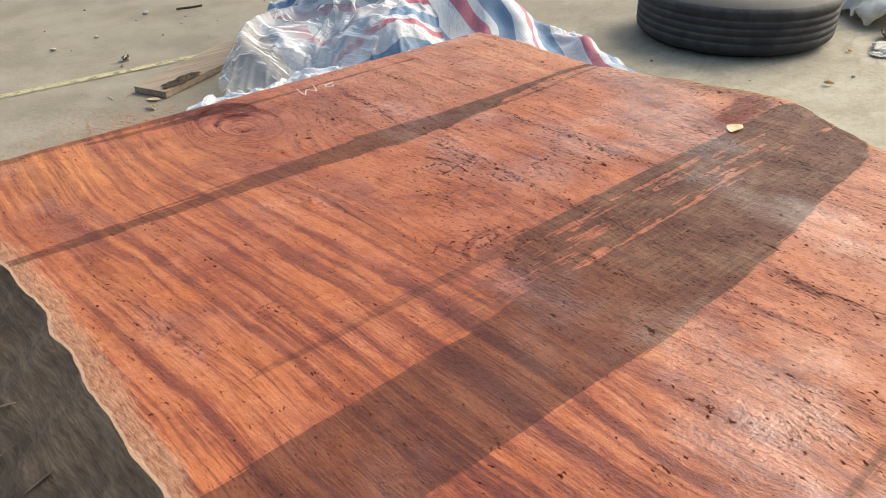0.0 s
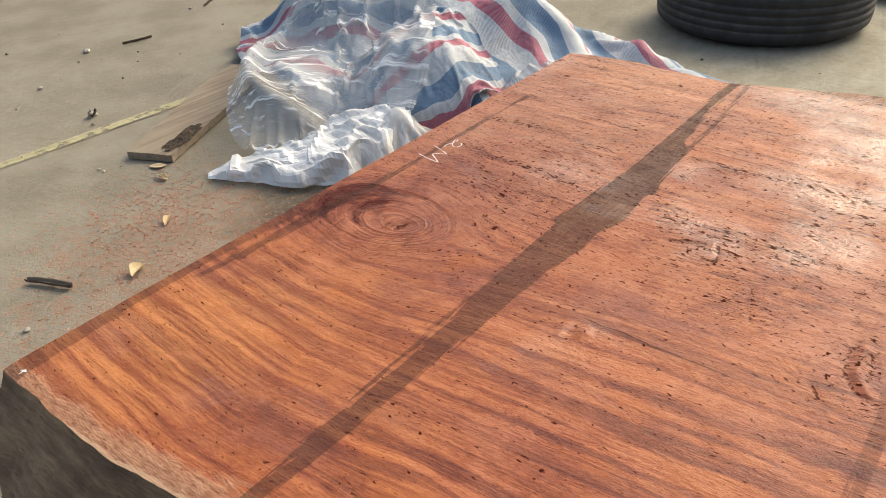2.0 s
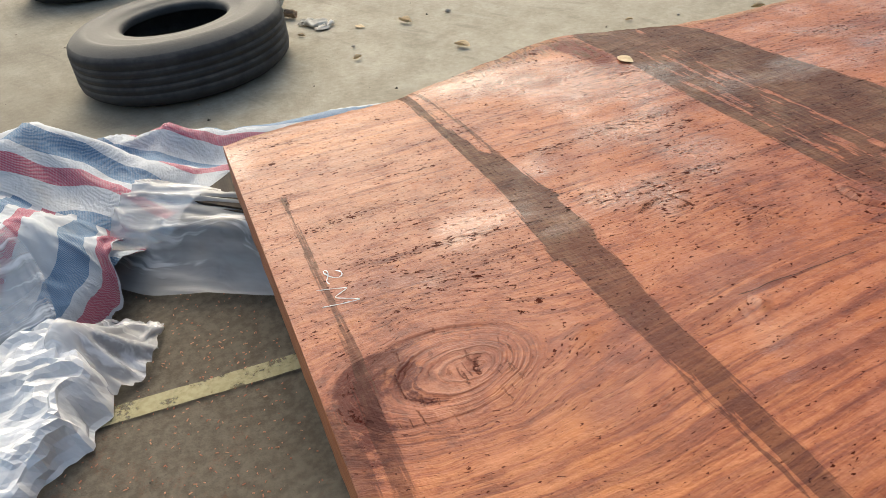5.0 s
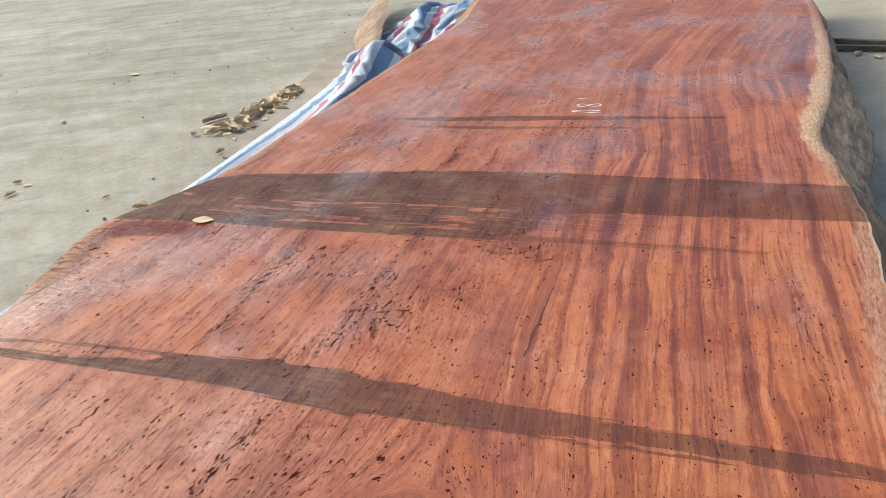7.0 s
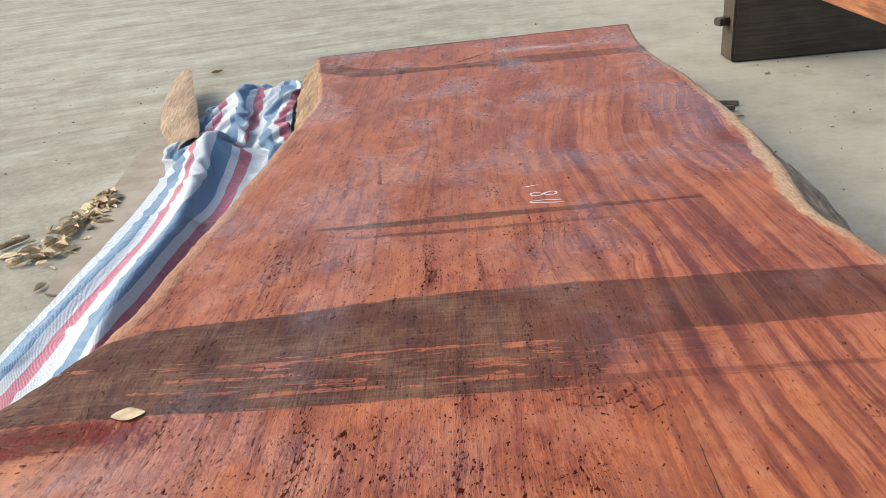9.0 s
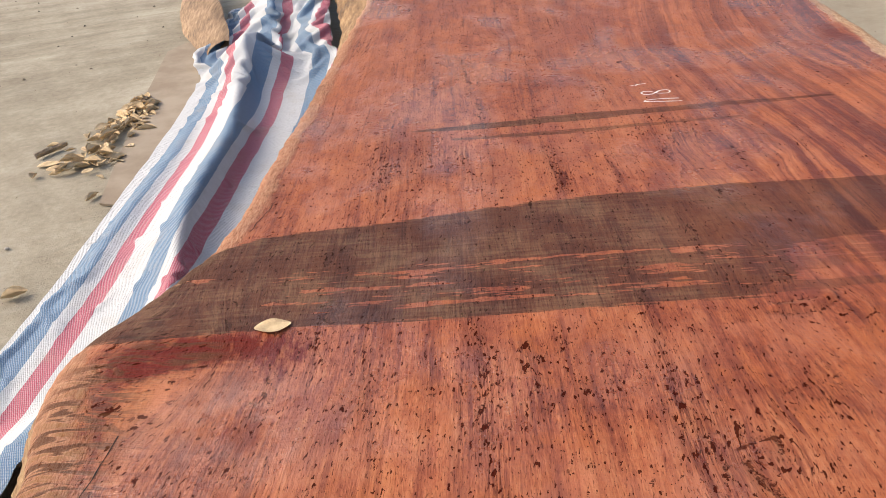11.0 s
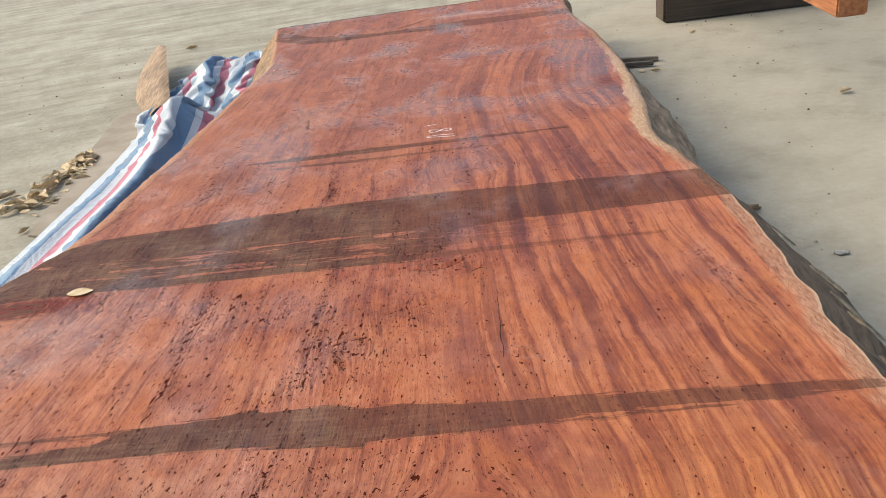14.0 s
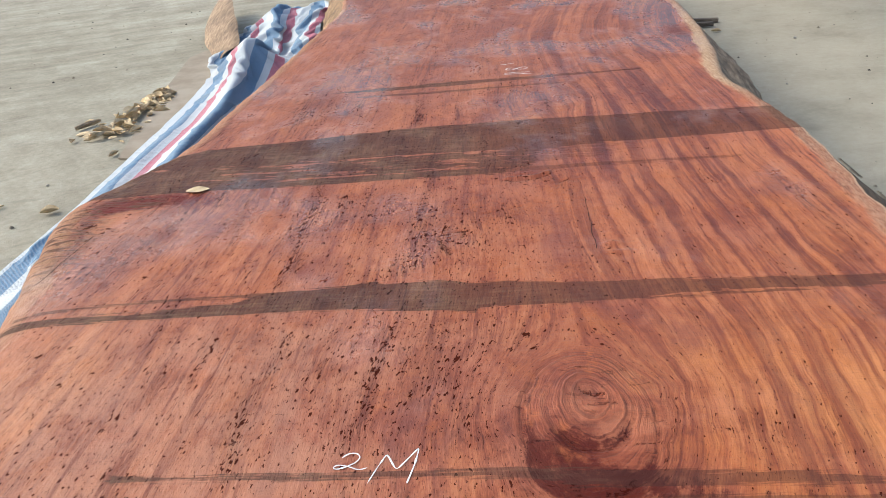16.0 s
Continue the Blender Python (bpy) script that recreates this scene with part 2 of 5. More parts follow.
    blot = m.noise(m.xyz(m.mul(px, 7.0), m.mul(py, 9.0), 6.0), 1.0, 5.0, 0.65)
    smear = m.noise(m.xyz(m.mul(px, 9.0), m.mul(py, 120.0), 36.0), 1.0, 4.0, 0.6)
    stv = m.add(m.mul(blot, 0.62), m.add(m.mul(fine, 0.22), m.mul(smear, 0.32)))
    stcol = m.mix(m.step(px, -0.2, 0.4, 0.0, 0.8), m.ramp(stv, (0.48, (0.022, 0.014, 0.013)), (0.575, (0.050, 0.031, 0.024)), (0.68, (0.125, 0.088, 0.055))), (0.060, 0.027, 0.022))
    col = m.mix(stain, col, m.mix(m.step(px, -0.4, 0.4, 0.14, 0.30), stcol, col))
    # pale patches; the left one paints the sky's sheen on wet wood
    col = m.mix(m.mul(m.attr("pale"), m.step(blot, 0.35, 0.6)), col, (0.52, 0.34, 0.28))
    # film of water, in patches with clear borders
    wet = m.noise(m.xyz(m.mul(px, 3.0), m.mul(py, 2.2), 41.0), 1.0, 6.0, 0.58, 0.2)
    wetn = m.step(m.add(wet, m.mul(m.attr("wet"), 0.16)), 0.54, 0.72)
    rough = m.sub(0.42, m.mul(wetn, 0.24))
    rough = m.add(rough, m.mul(m.sub(fleck, 0.5), 0.2))
    rough = m.add(rough, m.mul(sap, 0.25))
    rough = m.add(rough, m.mul(stain, m.mul(m.sub(1.0, wetn), 0.15)))
    h = m.add(m.mul(fine, 0.35), m.mul(fibre, 0.15))
    h = m.add(h, m.mul(fleck, 0.8))
    h = m.add(h, m.mul(mottle, 1.2))
    ripple = m.noise(m.xyz(m.mul(px, 120.0), m.mul(py, 75.0), 13.0), 1.0, 3.0, 0.6)
    h = m.add(h, m.mul(ripple, 0.35))
    h = m.sub(h, m.mul(pit, 3.0))
    saw = m.noise(m.xyz(m.mul(px, 2.0), m.mul(py, 170.0), 0.0), 1.0, 2.0)
    h = m.add(h, m.mul(saw, 0.2))
    h = m.add(h, m.mul(m.mul(ringn, knot), 1.4))
    h = m.add(h, m.mul(m.mul(flake, sap), 1.6))
    h = m.add(h, m.mul(m.mul(curl, m.attr("curl")), 2.0))
    spec = m.mul(m.mul(m.add(0.20, m.mul(wetn, 0.50)), m.sub(1.0, m.mul(pit, 0.97))), m.mul(m.sub(1.0, m.mul(stain, 0.50)), m.sub(1.0, m.mul(dred, 0.6))))
    return m.done(col, rough, m.bump(h, 0.75, 0.0036), Specular_IOR_Level=spec)


def live_edge_material(name, dark, mid, pale, rough=0.8):
    m = Net(name)
    p = m.coord()
    px, py, pz = m.split(p)
    a = m.noise(m.xyz(m.mul(px, 40.0), m.mul(py, 9.0), m.mul(pz, 60.0)), 1.0, 5.0, 0.65)
    b = m.noise(p, 5.0, 4.0, 0.6)
    c = m.noise(m.xyz(m.mul(px, 160.0), m.mul(py, 45.0), m.mul(pz, 160.0)), 1.0, 3.0)
    t = m.add(m.mul(a, 0.6), m.mul(b, 0.4))
    col = m.ramp(t, (0.34, dark), (0.5, mid), (0.66, pale))
    col = m.mix(m.step(c, 0.6, 0.72, 0.0, 0.6), col, dark)
    return m.done(col, rough, m.bump(m.add(a, m.mul(c, 0.5)), 0.9, 0.008))


def sawn_end_material():
    m = Net("sawn_end_grain")
    px, py, pz = m.split(m.coord())
    a = m.noise(m.xyz(m.mul(px, 7.0), m.mul(py, 7.0), m.mul(pz, 70.0)), 1.0, 4.0, 0.6)
    b = m.noise(m.xyz(m.mul(px, 90.0), m.mul(py, 90.0), m.mul(pz, 300.0)), 1.0, 3.0)
    col = m.ramp(m.add(m.mul(a, 0.65), m.mul(b, 0.35)), (0.3, (0.16, 0.045, 0.018)), (0.5, (0.33, 0.115, 0.04)), (0.7, (0.48, 0.21, 0.08)))
    return m.done(col, 0.62, m.bump(b, 0.4, 0.003))


def ground_material():
    m = Net("dusty_concrete")
    p = m.coord()
    px, py, _ = m.split(p)
    big = m.noise(p, 0.35, 4.0, 0.6)
    mid = m.noise(p, 2.2, 5.0, 0.62)
    fine = m.noise(p, 38.0, 5.0, 0.65)
    grit = m.noise(p, 190.0, 2.0, 0.6)
    # sweeping arcs and tyre drags in the dust of the open yard
    sweep = m.noise(m.xyz(m.add(m.mul(px, 0.55), m.mul(py, 0.12)), m.add(m.mul(py, 5.2), m.mul(px, -1.6)), 0.0), 1.0, 5.0, 0.6, 0.4)
    yard = m.step(m.add(m.mul(px, -1.0), m.mul(py, 0.45)), 2.2, 4.6)
    t = m.add(m.mul(big, 0.35), m.mul(mid, 0.4))
    t = m.add(t, m.mul(fine, 0.25))
    t = m.add(t, m.mul(m.sub(m.noise(p, 9.0, 5.0, 0.7), 0.5), 0.30))
    t = m.add(t, m.mul(m.mul(m.sub(sweep, 0.5), 0.42), yard))
    col = m.ramp(t, (0.34, (0.218, 0.190, 0.138)), (0.5, (0.322, 0.288, 0.214)), (0.66, (0.435, 0.398, 0.310)))
    # trodden smudges and damp drags
    drag = m.noise(m.xyz(m.add(m.mul(px, 2.2), m.mul(py, 0.9)), m.add(m.mul(py, 7.5), m.mul(px, -3.0)), 4.0), 1.0, 5.0, 0.66, 0.6)
    col = m.mix(m.step(drag, 0.55, 0.70, 0.0, 0.45), col, (0.190, 0.172, 0.128))
    col = m.mix(m.step(drag, 0.44, 0.30, 0.0, 0.30), col, (0.43, 0.405, 0.33))
    # grey bare concrete beside the slab
    bare = m.mul(m.step(px, 0.6, 1.6), m.step(mid, 0.3, 0.6, 0.5, 1.0))
    col = m.mix(m.mul(bare, 0.6), col, (0.395, 0.343, 0.255))
    # dimmer light before the sawn end, painted as a darker, greyer ground tone
    shade_front = m.step(m.add(m.add(py, m.mul(px, -0.35)), m.mul(m.sub(big, 0.5), 2.0)), 1.3, -0.6)
    col = m.mix(m.mul(shade_front, 0.8), col, m.mix(m.step(mid, 0.35, 0.65), (0.195, 0.170, 0.124), (0.255, 0.227, 0.172)))
    # red sawdust at the sawn end
    dx, dy = m.math("DIVIDE", m.sub(px, 0.22), 0.62), m.math("DIVIDE", m.add(py, 0.62), 0.55)
    d = m.math("SQRT", m.add(m.mul(dx, dx), m.mul(dy, dy)))
    dust = m.noise(p, 14.0, 6.0, 0.7)
    dust = m.mul(m.step(m.add(dust, m.mul(m.sub(1.0, d), 0.22)), 0.53, 0.66), m.step(grit, 0.42, 0.6))
    col = m.mix(m.mul(dust, 0.65), col, (0.36, 0.155, 0.09))
    # trodden dirt beside the sawn end, with the shade there painted in
    ex, ey = m.math("DIVIDE", m.add(px, 0.50), 0.82), m.math("DIVIDE", m.add(py, 0.18), 0.62)
    near = m.math("SQRT", m.add(m.mul(ex, ex), m.mul(ey, ey)))
    soil = m.step(m.add(near, m.mul(m.sub(mid, 0.5), 0.9)), 1.05, 0.6)
    col = m.mix(m.mul(soil, 0.75), col, m.mix(m.step(fine, 0.35, 0.65), (0.055, 0.042, 0.028), (0.125, 0.100, 0.070)))
    # damp dirt
    damp = m.step(m.noise(p, 1.3, 4.0, 0.65), 0.56, 0.7)
    col = m.mix(m.mul(damp, 0.3), col, (0.13, 0.105, 0.075))
    speck = m.step(m.cells(p, 46.0), 0.10, 0.06)
    speck = m.mul(speck, m.step(m.noise(p, 6.0, 2.0), 0.55, 0.62))
    col = m.mix(m.mul(speck, 0.7), col, (0.05, 0.04, 0.03))
    return m.done(col, 0.88, m.bump(m.add(m.add(fine, m.mul(grit, 0.6)), m.mul(drag, 1.5)), 0.45, 0.008), Specular_IOR_Level=0.25)


def tarp_material():
    m = Net("woven_striped_tarp")
    u, v, _ = m.split(m.uv())
    # repeating bands: white, blue, white, red
    band = m.math("FRACT", m.math("DIVIDE", u, 0.30))
    n = m.tree.nodes.new("ShaderNodeValToRGB")
    n.color_ramp.interpolation = "CONSTANT"
    white, blue, red = (0.52, 0.545, 0.56), (0.080, 0.175, 0.295), (0.40, 0.070, 0.115)
    stops = ((0.0, white), (0.17, blue), (0.47, white), (0.61, red), (0.81, white))
    els = n.color_ramp.elements
    while len(els) < len(stops):
        els.new(0.5)
    for e, (at, c) in zip(els, stops):
        e.position, e.color = at, (*c, 1)
    m.put(n.inputs[0], band)
    # tape weave: coloured warp crosses white weft
    twill = m.math("SINE", m.mul(m.add(u, m.mul(v, 0.55)), 1250.0))
    tape = m.math("SINE", m.mul(v, 860.0))
    weave = m.step(m.add(twill, m.mul(tape, 0.5)), -0.2, 0.5)
    col = m.mix(m.mul(weave, 0.40), n.outputs[0], white)
    p = m.coord()
    dirt = m.noise(p, 7.0, 5.0, 0.65)
    col = m.mix(m.step(dirt, 0.5, 0.78, 0.0, 0.35), col, (0.33, 0.29, 0.22))
    crease = m.add(m.noise(p, 14.0, 5.0, 0.6, 0.8), m.mul(m.noise(p, 60.0, 3.0), 0.35))
    h = m.add(m.mul(weave, 0.10), crease)
    return m.done(col, 0.62, m.bump(h, 0.6, 0.016), Specular_IOR_Level=0.3)


def film_material(name, cover, tint, way, streaks=0.55, rough=0.22):
    """Thin clear or milky plastic film with its folds along a plan direction."""
    m = Net(name)
    p = m.coord()
    px, py, pz = m.split(p)
    c = m.sub(m.mul(px, way[1]), m.mul(py, way[0]))
    d = m.add(m.mul(px, way[0]), m.mul(py, way[1]))
    warp = m.mul(m.sub(m.noise(p, 3.0, 3.0), 0.5), 0.16)
    line = m.noise(m.xyz(m.mul(m.add(c, warp), 34.0), m.mul(d, 2.6), m.mul(pz, 10.0)), 1.0, 3.0, 0.6)
    thin = m.step(line, 0.53, 0.68)
    broad = m.noise(m.xyz(m.mul(m.add(c, warp), 9.0), m.mul(d, 2.0), m.mul(pz, 8.0)), 1.0, 4.0, 0.6)
    grime = m.step(m.noise(p, 4.0, 4.0), 0.45, 0.72)
    col = m.mix(m.mul(grime, 0.25), tint, (0.36, 0.33, 0.28))
    m.done(col, rough, m.bump(m.add(m.mul(line, 0.5), broad), 0.35, 0.02), Specular_IOR_Level=0.5)
    clear = m.node("ShaderNodeBsdfTransparent", Color=(0.94, 0.945, 0.95))
    on = m.add(cover, m.mul(thin, streaks))
    on = m.math("ADD", on, m.mul(m.sub(broad, 0.5), 0.7), clamp=True)
    on = m.math("MAXIMUM", on, 0.08)
    mixer = m.tree.nodes.new("ShaderNodeMixShader")
    m.put(mixer.inputs[0], on)
    m.put(mixer.inputs[1], clear.outputs[0])
    m.put(mixer.inputs[2], m.bsdf.outputs[0])
    m.put(m.tree.nodes["Material Output"].inputs["Surface"], mixer.outputs[0])
    return m.mat


def worn_paint_material():
    m = Net("worn_yellow_paint")
    p = m.coord()
    n = m.noise(p, 16.0, 6.0, 0.72)
    col = m.mix(m.step(m.noise(p, 60.0, 3.0), 0.35, 0.65), (0.44, 0.385, 0.20), (0.53, 0.475, 0.27))
    m.done(col, 0.8)
    clear = m.tree.nodes.new("ShaderNodeBsdfTransparent")
    mixer = m.tree.nodes.new("ShaderNodeMixShader")
    m.put(mixer.inputs[0], m.step(n, 0.66, 0.48, 0.15, 0.70))
    m.put(mixer.inputs[1], clear.outputs[0])
    m.put(mixer.inputs[2], m.bsdf.outputs[0])
    m.put(m.tree.nodes["Material Output"].inputs["Surface"], mixer.outputs[0])
    return m.mat


def rubber_material():
    m = Net("dusty_tyre_rubber")
    p = m.coord()
    dust = m.noise(p, 6.0, 5.0, 0.65)
    fine = m.noise(p, 70.0, 3.0)
    _, _, nz = m.split(m.tree.nodes.new("ShaderNodeTexCoord").outputs["Normal"])
    lay = m.step(m.add(nz, m.mul(m.sub(dust, 0.5), 0.8)), 0.25, 0.85)
    col = m.mix(m.step(dust, 0.35, 0.7), (0.010, 0.010, 0.011), (0.030, 0.030, 0.029))
    col = m.mix(m.mul(lay, 0.5), col, (0.17, 0.155, 0.125))
    return m.done(col, 0.72, m.bump(fine, 0.3, 0.004))


def timber_material(name, dark, mid, pale, axis=1, rough=0.7):
    """Plain sawn or weathered timber with its grain along one axis."""
    m = Net(name)
    x = list(m.split(m.coord()))
    f = [60.0, 60.0, 60.0]
    f[axis] = 2.5
    a = m.noise(m.xyz(*(m.mul(s, k) for s, k in zip(x, f))), 1.0, 5.0, 0.62)
    b = m.noise(m.coord(), 4.0, 4.0, 0.6)
    r = m.mul(m.sub(m.rand(), 0.5), 0.12)
    col = m.ramp(m.add(m.add(m.mul(a, 0.65), m.mul(b, 0.35)), r), (0.34, dark), (0.5, mid), (0.68, pale))
    return m.done(col, rough, m.bump(a, 0.4, 0.004))


def plain_material(name, a, b, scale=30.0, rough=0.8, island=False):
    m = Net(name)
    p = m.coord()
    n = m.noise(p, scale, 4.0, 0.6)
    if island:
        n = m.add(m.mul(n, 0.5), m.mul(m.island(), 0.5))
    return m.done(m.mix(m.step(n, 0.3, 0.7), a, b), rough, m.bump(m.noise(p, scale * 4, 3.0), 0.4, 0.003))


TOP = slab_top_material()
SOIL_EDGE = live_edge_material("soil_caked_bark", (0.070, 0.040, 0.020), (0.165, 0.102, 0.056), (0.30, 0.195, 0.110), 0.9)
BARK = live_edge_material("brown_bark_side", (0.065, 0.040, 0.022), (0.26, 0.175, 0.100), (0.47, 0.34, 0.21))
PALE_EDGE = live_edge_material("pale_split_edge", (0.07, 0.038, 0.018), (0.22, 0.130, 0.060), (0.42, 0.28, 0.145))
END = sawn_end_material()
GROUND = ground_material()
TARP = tarp_material()
GREY_FILM = film_material("dull_grey_film", 0.46, (0.66, 0.65, 0.62), (0.67, 0.74), 0.7, 0.35)
CLEAR_FILM = film_material("clear_plastic_film", 0.27, (0.84, 0.83, 0.80), (-0.35, 0.94), 0.80, 0.42)
MILKY_FILM = film_material("milky_plastic_film", 0.84, (0.88, 0.87, 0.84), (0.2, 0.98), 0.2, 0.28)
HAZY_FILM = film_material("hazy_plastic_film", 0.48, (0.80, 0.79, 0.77), (0.5, 0.8), 0.5, 0.3)
RUBBER = rubber_material()
GREY_TIMBER = timber_material("weathered_grey_timber", (0.06, 0.045, 0.032), (0.15, 0.115, 0.08), (0.27, 0.215, 0.15), 0)
EARTH_TIMBER = timber_material("earth_brown_timber", (0.028, 0.019, 0.011), (0.055, 0.038, 0.023), (0.085, 0.062, 0.040), 0, 0.9)
BROWN_TIMBER = timber_material("dark_brown_timber", (0.022, 0.014, 0.008), (0.042, 0.028, 0.016), (0.075, 0.052, 0.03), 0, 0.6)
PALE_TIMBER = timber_material("pale_offcut_timber", (0.07, 0.036, 0.017), (0.22, 0.135, 0.068), (0.38, 0.255, 0.145), 1)
ORANGE_TIMBER = timber_material("orange_beam_timber", (0.16, 0.055, 0.018), (0.34, 0.13, 0.045), (0.47, 0.22, 0.085), 1)
LEAF = plain_material("dry_leaf", (0.32, 0.215, 0.105), (0.66, 0.51, 0.30), 40.0, 0.75, True)
SPLINTER = plain_material("torn_pale_wood", (0.24, 0.17, 0.10), (0.46, 0.35, 0.22), 40.0, 0.8)
CHALK = plain_material("white_chalk", (0.70, 0.68, 0.64), (0.85, 0.84, 0.82), 400.0, 0.9)
PAINT = worn_paint_material()
STONE = plain_material("pebble", (0.16, 0.14, 0.11), (0.40, 0.36, 0.30), 50.0, 0.85, True)
CARD = plain_material("cardboard", (0.42, 0.37, 0.27), (0.52, 0.47, 0.36), 8.0, 0.85)
CLOTH = plain_material("grubby_white_cloth", (0.50, 0.46, 0.37), (0.74, 0.70, 0.60), 12.0, 0.9)
CHIP = plain_material("red_wood_chip", (0.38, 0.14, 0.08), (0.54, 0.26, 0.15), 60.0, 0.85, True)


# ---- building helpers ----
def perlin(x, y, seed=0):
    """Gradient noise on arrays, about -0.7 to 0.7."""
    x, y = np.asarray(x, float), np.asarray(y, float)
    table = np.random.RandomState(seed).permutation(512)
    table = np.r_[table, table]
    xi, yi = np.floor(x).astype(int), np.floor(y).astype(int)
    xf, yf = x - xi, y - yi
    u, v = xf * xf * xf * (xf * (xf * 6 - 15) + 10), yf * yf * yf * (yf * (yf * 6 - 15) + 10)

    def corner(i, j):
        a = table[table[(xi + i) % 512] + (yi + j) % 512] * (2 * np.pi / 512)
        return np.cos(a) * (xf - i) + np.sin(a) * (yf - j)

    low = corner(0, 0) * (1 - u) + corner(1, 0) * u
    high = corner(0, 1) * (1 - u) + corner(1, 1) * u
    return low * (1 - v) + high * v


def fbm(x, y, octaves=4, seed=0, gain=0.5):
    total, amp = 0.0, 1.0
    for k in range(octaves):
        total = total + amp * perlin(x * 2**k, y * 2**k, seed + k)
        amp *= gain
    return total


def ridge(x, y, octaves=3, seed=0):
    """Sharp creases, 0 to about 1.6."""
    total, amp = 0.0, 1.0
    for k in range(octaves):
        total = total + amp * (1 - np.abs(perlin(x * 2**k, y * 2**k, seed + k)) * 2.6)
        amp *= 0.5
    return total


def creases(x, y, seed=0, count=7, low=1.0, high=3.5, bend=0.12):
    """Flat facets between sharp fold lines, as in thrown film or cloth; about -0.5 to 0.5."""
    r = np.random.RandomState(seed)
    wx, wy = x + bend * fbm(x * 1.7, y * 1.7, 2, seed), y + bend * fbm(x * 1.7 + 9, y * 1.7, 2, seed + 1)
    total, norm = 0.0, 0.0
    for _ in range(count):
        a, f, o = r.rand() * np.pi, np.exp(r.uniform(np.log(low), np.log(high))), r.rand()
        t = (wx * np.cos(a) + wy * np.sin(a)) * f + o
        tri = np.abs((t % 1.0) - 0.5) * 2 - 0.5
        total, norm = total + tri / f, norm + 1 / f
    return total / norm * 1.6


def smooth(v, lo, hi):
    t = np.clip((v - lo) / (hi - lo), 0, 1)
    return t * t * (3 - 2 * t)


def mesh_of(name, verts, faces, uv=None, soft=True):
    me = bpy.data.meshes.new(name)
    me.from_pydata([tuple(map(float, v)) for v in verts], [], faces)
    me.polygons.foreach_set("use_smooth", [soft] * len(me.polygons))
    if uv is not None:
        layer = me.uv_layers.new(name="UVMap")
        idx = np.empty(len(me.loops), int)
        me.loops.foreach_get("vertex_index", idx)
        layer.data.foreach_set("uv", np.asarray(uv, float)[idx].ravel())
    me.update()
    return me


def sheet(name, pts, uv=None, keep=None, soft=True):
    """A grid of points (rows, columns, 3) as a mesh; keep drops cells."""
    ny, nx = pts.shape[:2]
    idx = np.arange(ny * nx).reshape(ny, nx)
    quads = np.stack([idx[:-1, :-1], idx[:-1, 1:], idx[1:, 1:], idx[1:, :-1]], -1)
    if keep is not None:
        quads = quads[keep[:-1, :-1] & keep[:-1, 1:] & keep[1:, 1:] & keep[1:, :-1]]
    return mesh_of(name, pts.reshape(-1, 3), quads.reshape(-1, 4).tolist(), None if uv is None else uv.reshape(-1, 2), soft)


def drape(x, y, slack, floor, seed, steps=130, start=0.02, stiff=0.5, pinned=True, pull=0.0007):
    """Lets a cloth with more length than room settle on a floor height, so that it buckles into folds.
    x, y: plan grids; slack: rest length over room, along the columns and along the rows."""
    r = np.random.RandomState(seed)
    lay = floor(x, y)
    p = np.stack([x, y, lay + start * (1 + fbm(x * 7, y * 7, 3, seed) * 1.5) + 0.004 * r.rand(*x.shape)], -1)
    home, before = p.copy(), p.copy()
    flat = np.stack([x, y], -1)
    links = []
    ny, nx = x.shape
    for dj, di, k in ((0, 1, 1.0), (1, 0, 1.0), (1, 1, 0.7), (1, -1, 0.7), (0, 2, stiff), (2, 0, stiff)):
        for par in (0, 1):
            j, i = np.meshgrid(np.arange(ny - dj), np.arange(max(0, -di), nx - max(0, di)), indexing="ij")
            on = ((i // max(1, abs(di))) % 2 == par) if dj == 0 else ((j // dj) % 2 == par)
            a, b = (j[on], i[on]), (j[on] + dj, i[on] + di)
            d = flat[b] - flat[a]
            length = np.linalg.norm(d, axis=1)
            sc = (slack[0] * abs(di) + slack[1] * abs(dj)) / (abs(di) + abs(dj))
            sc = sc[a] if isinstance(sc, np.ndarray) else sc
            links.append((a, b, length * sc, k))
    rim = np.zeros(x.shape, bool)
    rim[0], rim[-1], rim[:, 0], rim[:, -1] = True, True, True, True
    for _ in range(steps):
        move = (p - before) * 0.9
        before = p.copy()
        p = p + move
        p[..., 2] -= pull
        for _ in range(4):
            for a, b, rest, k in links:
                d = p[b] - p[a]
                n = np.linalg.norm(d, axis=1) + 1e-9
                fix = d * ((n - rest) / n * 0.5 * k)[:, None]
                p[a] += fix
                p[b] -= fix
            if pinned:
                p[rim, :2] = home[rim, :2]
                p[rim, 2] = np.minimum(p[rim, 2], home[rim, 2] - start * 0.6)
            f = floor(p[..., 0], p[..., 1])
            low = p[..., 2] < f
            p[..., 2] = np.maximum(p[..., 2], f)
            p[low, :2] = before[low, :2] + 0.5 * (p[low, :2] - before[low, :2])
    return p


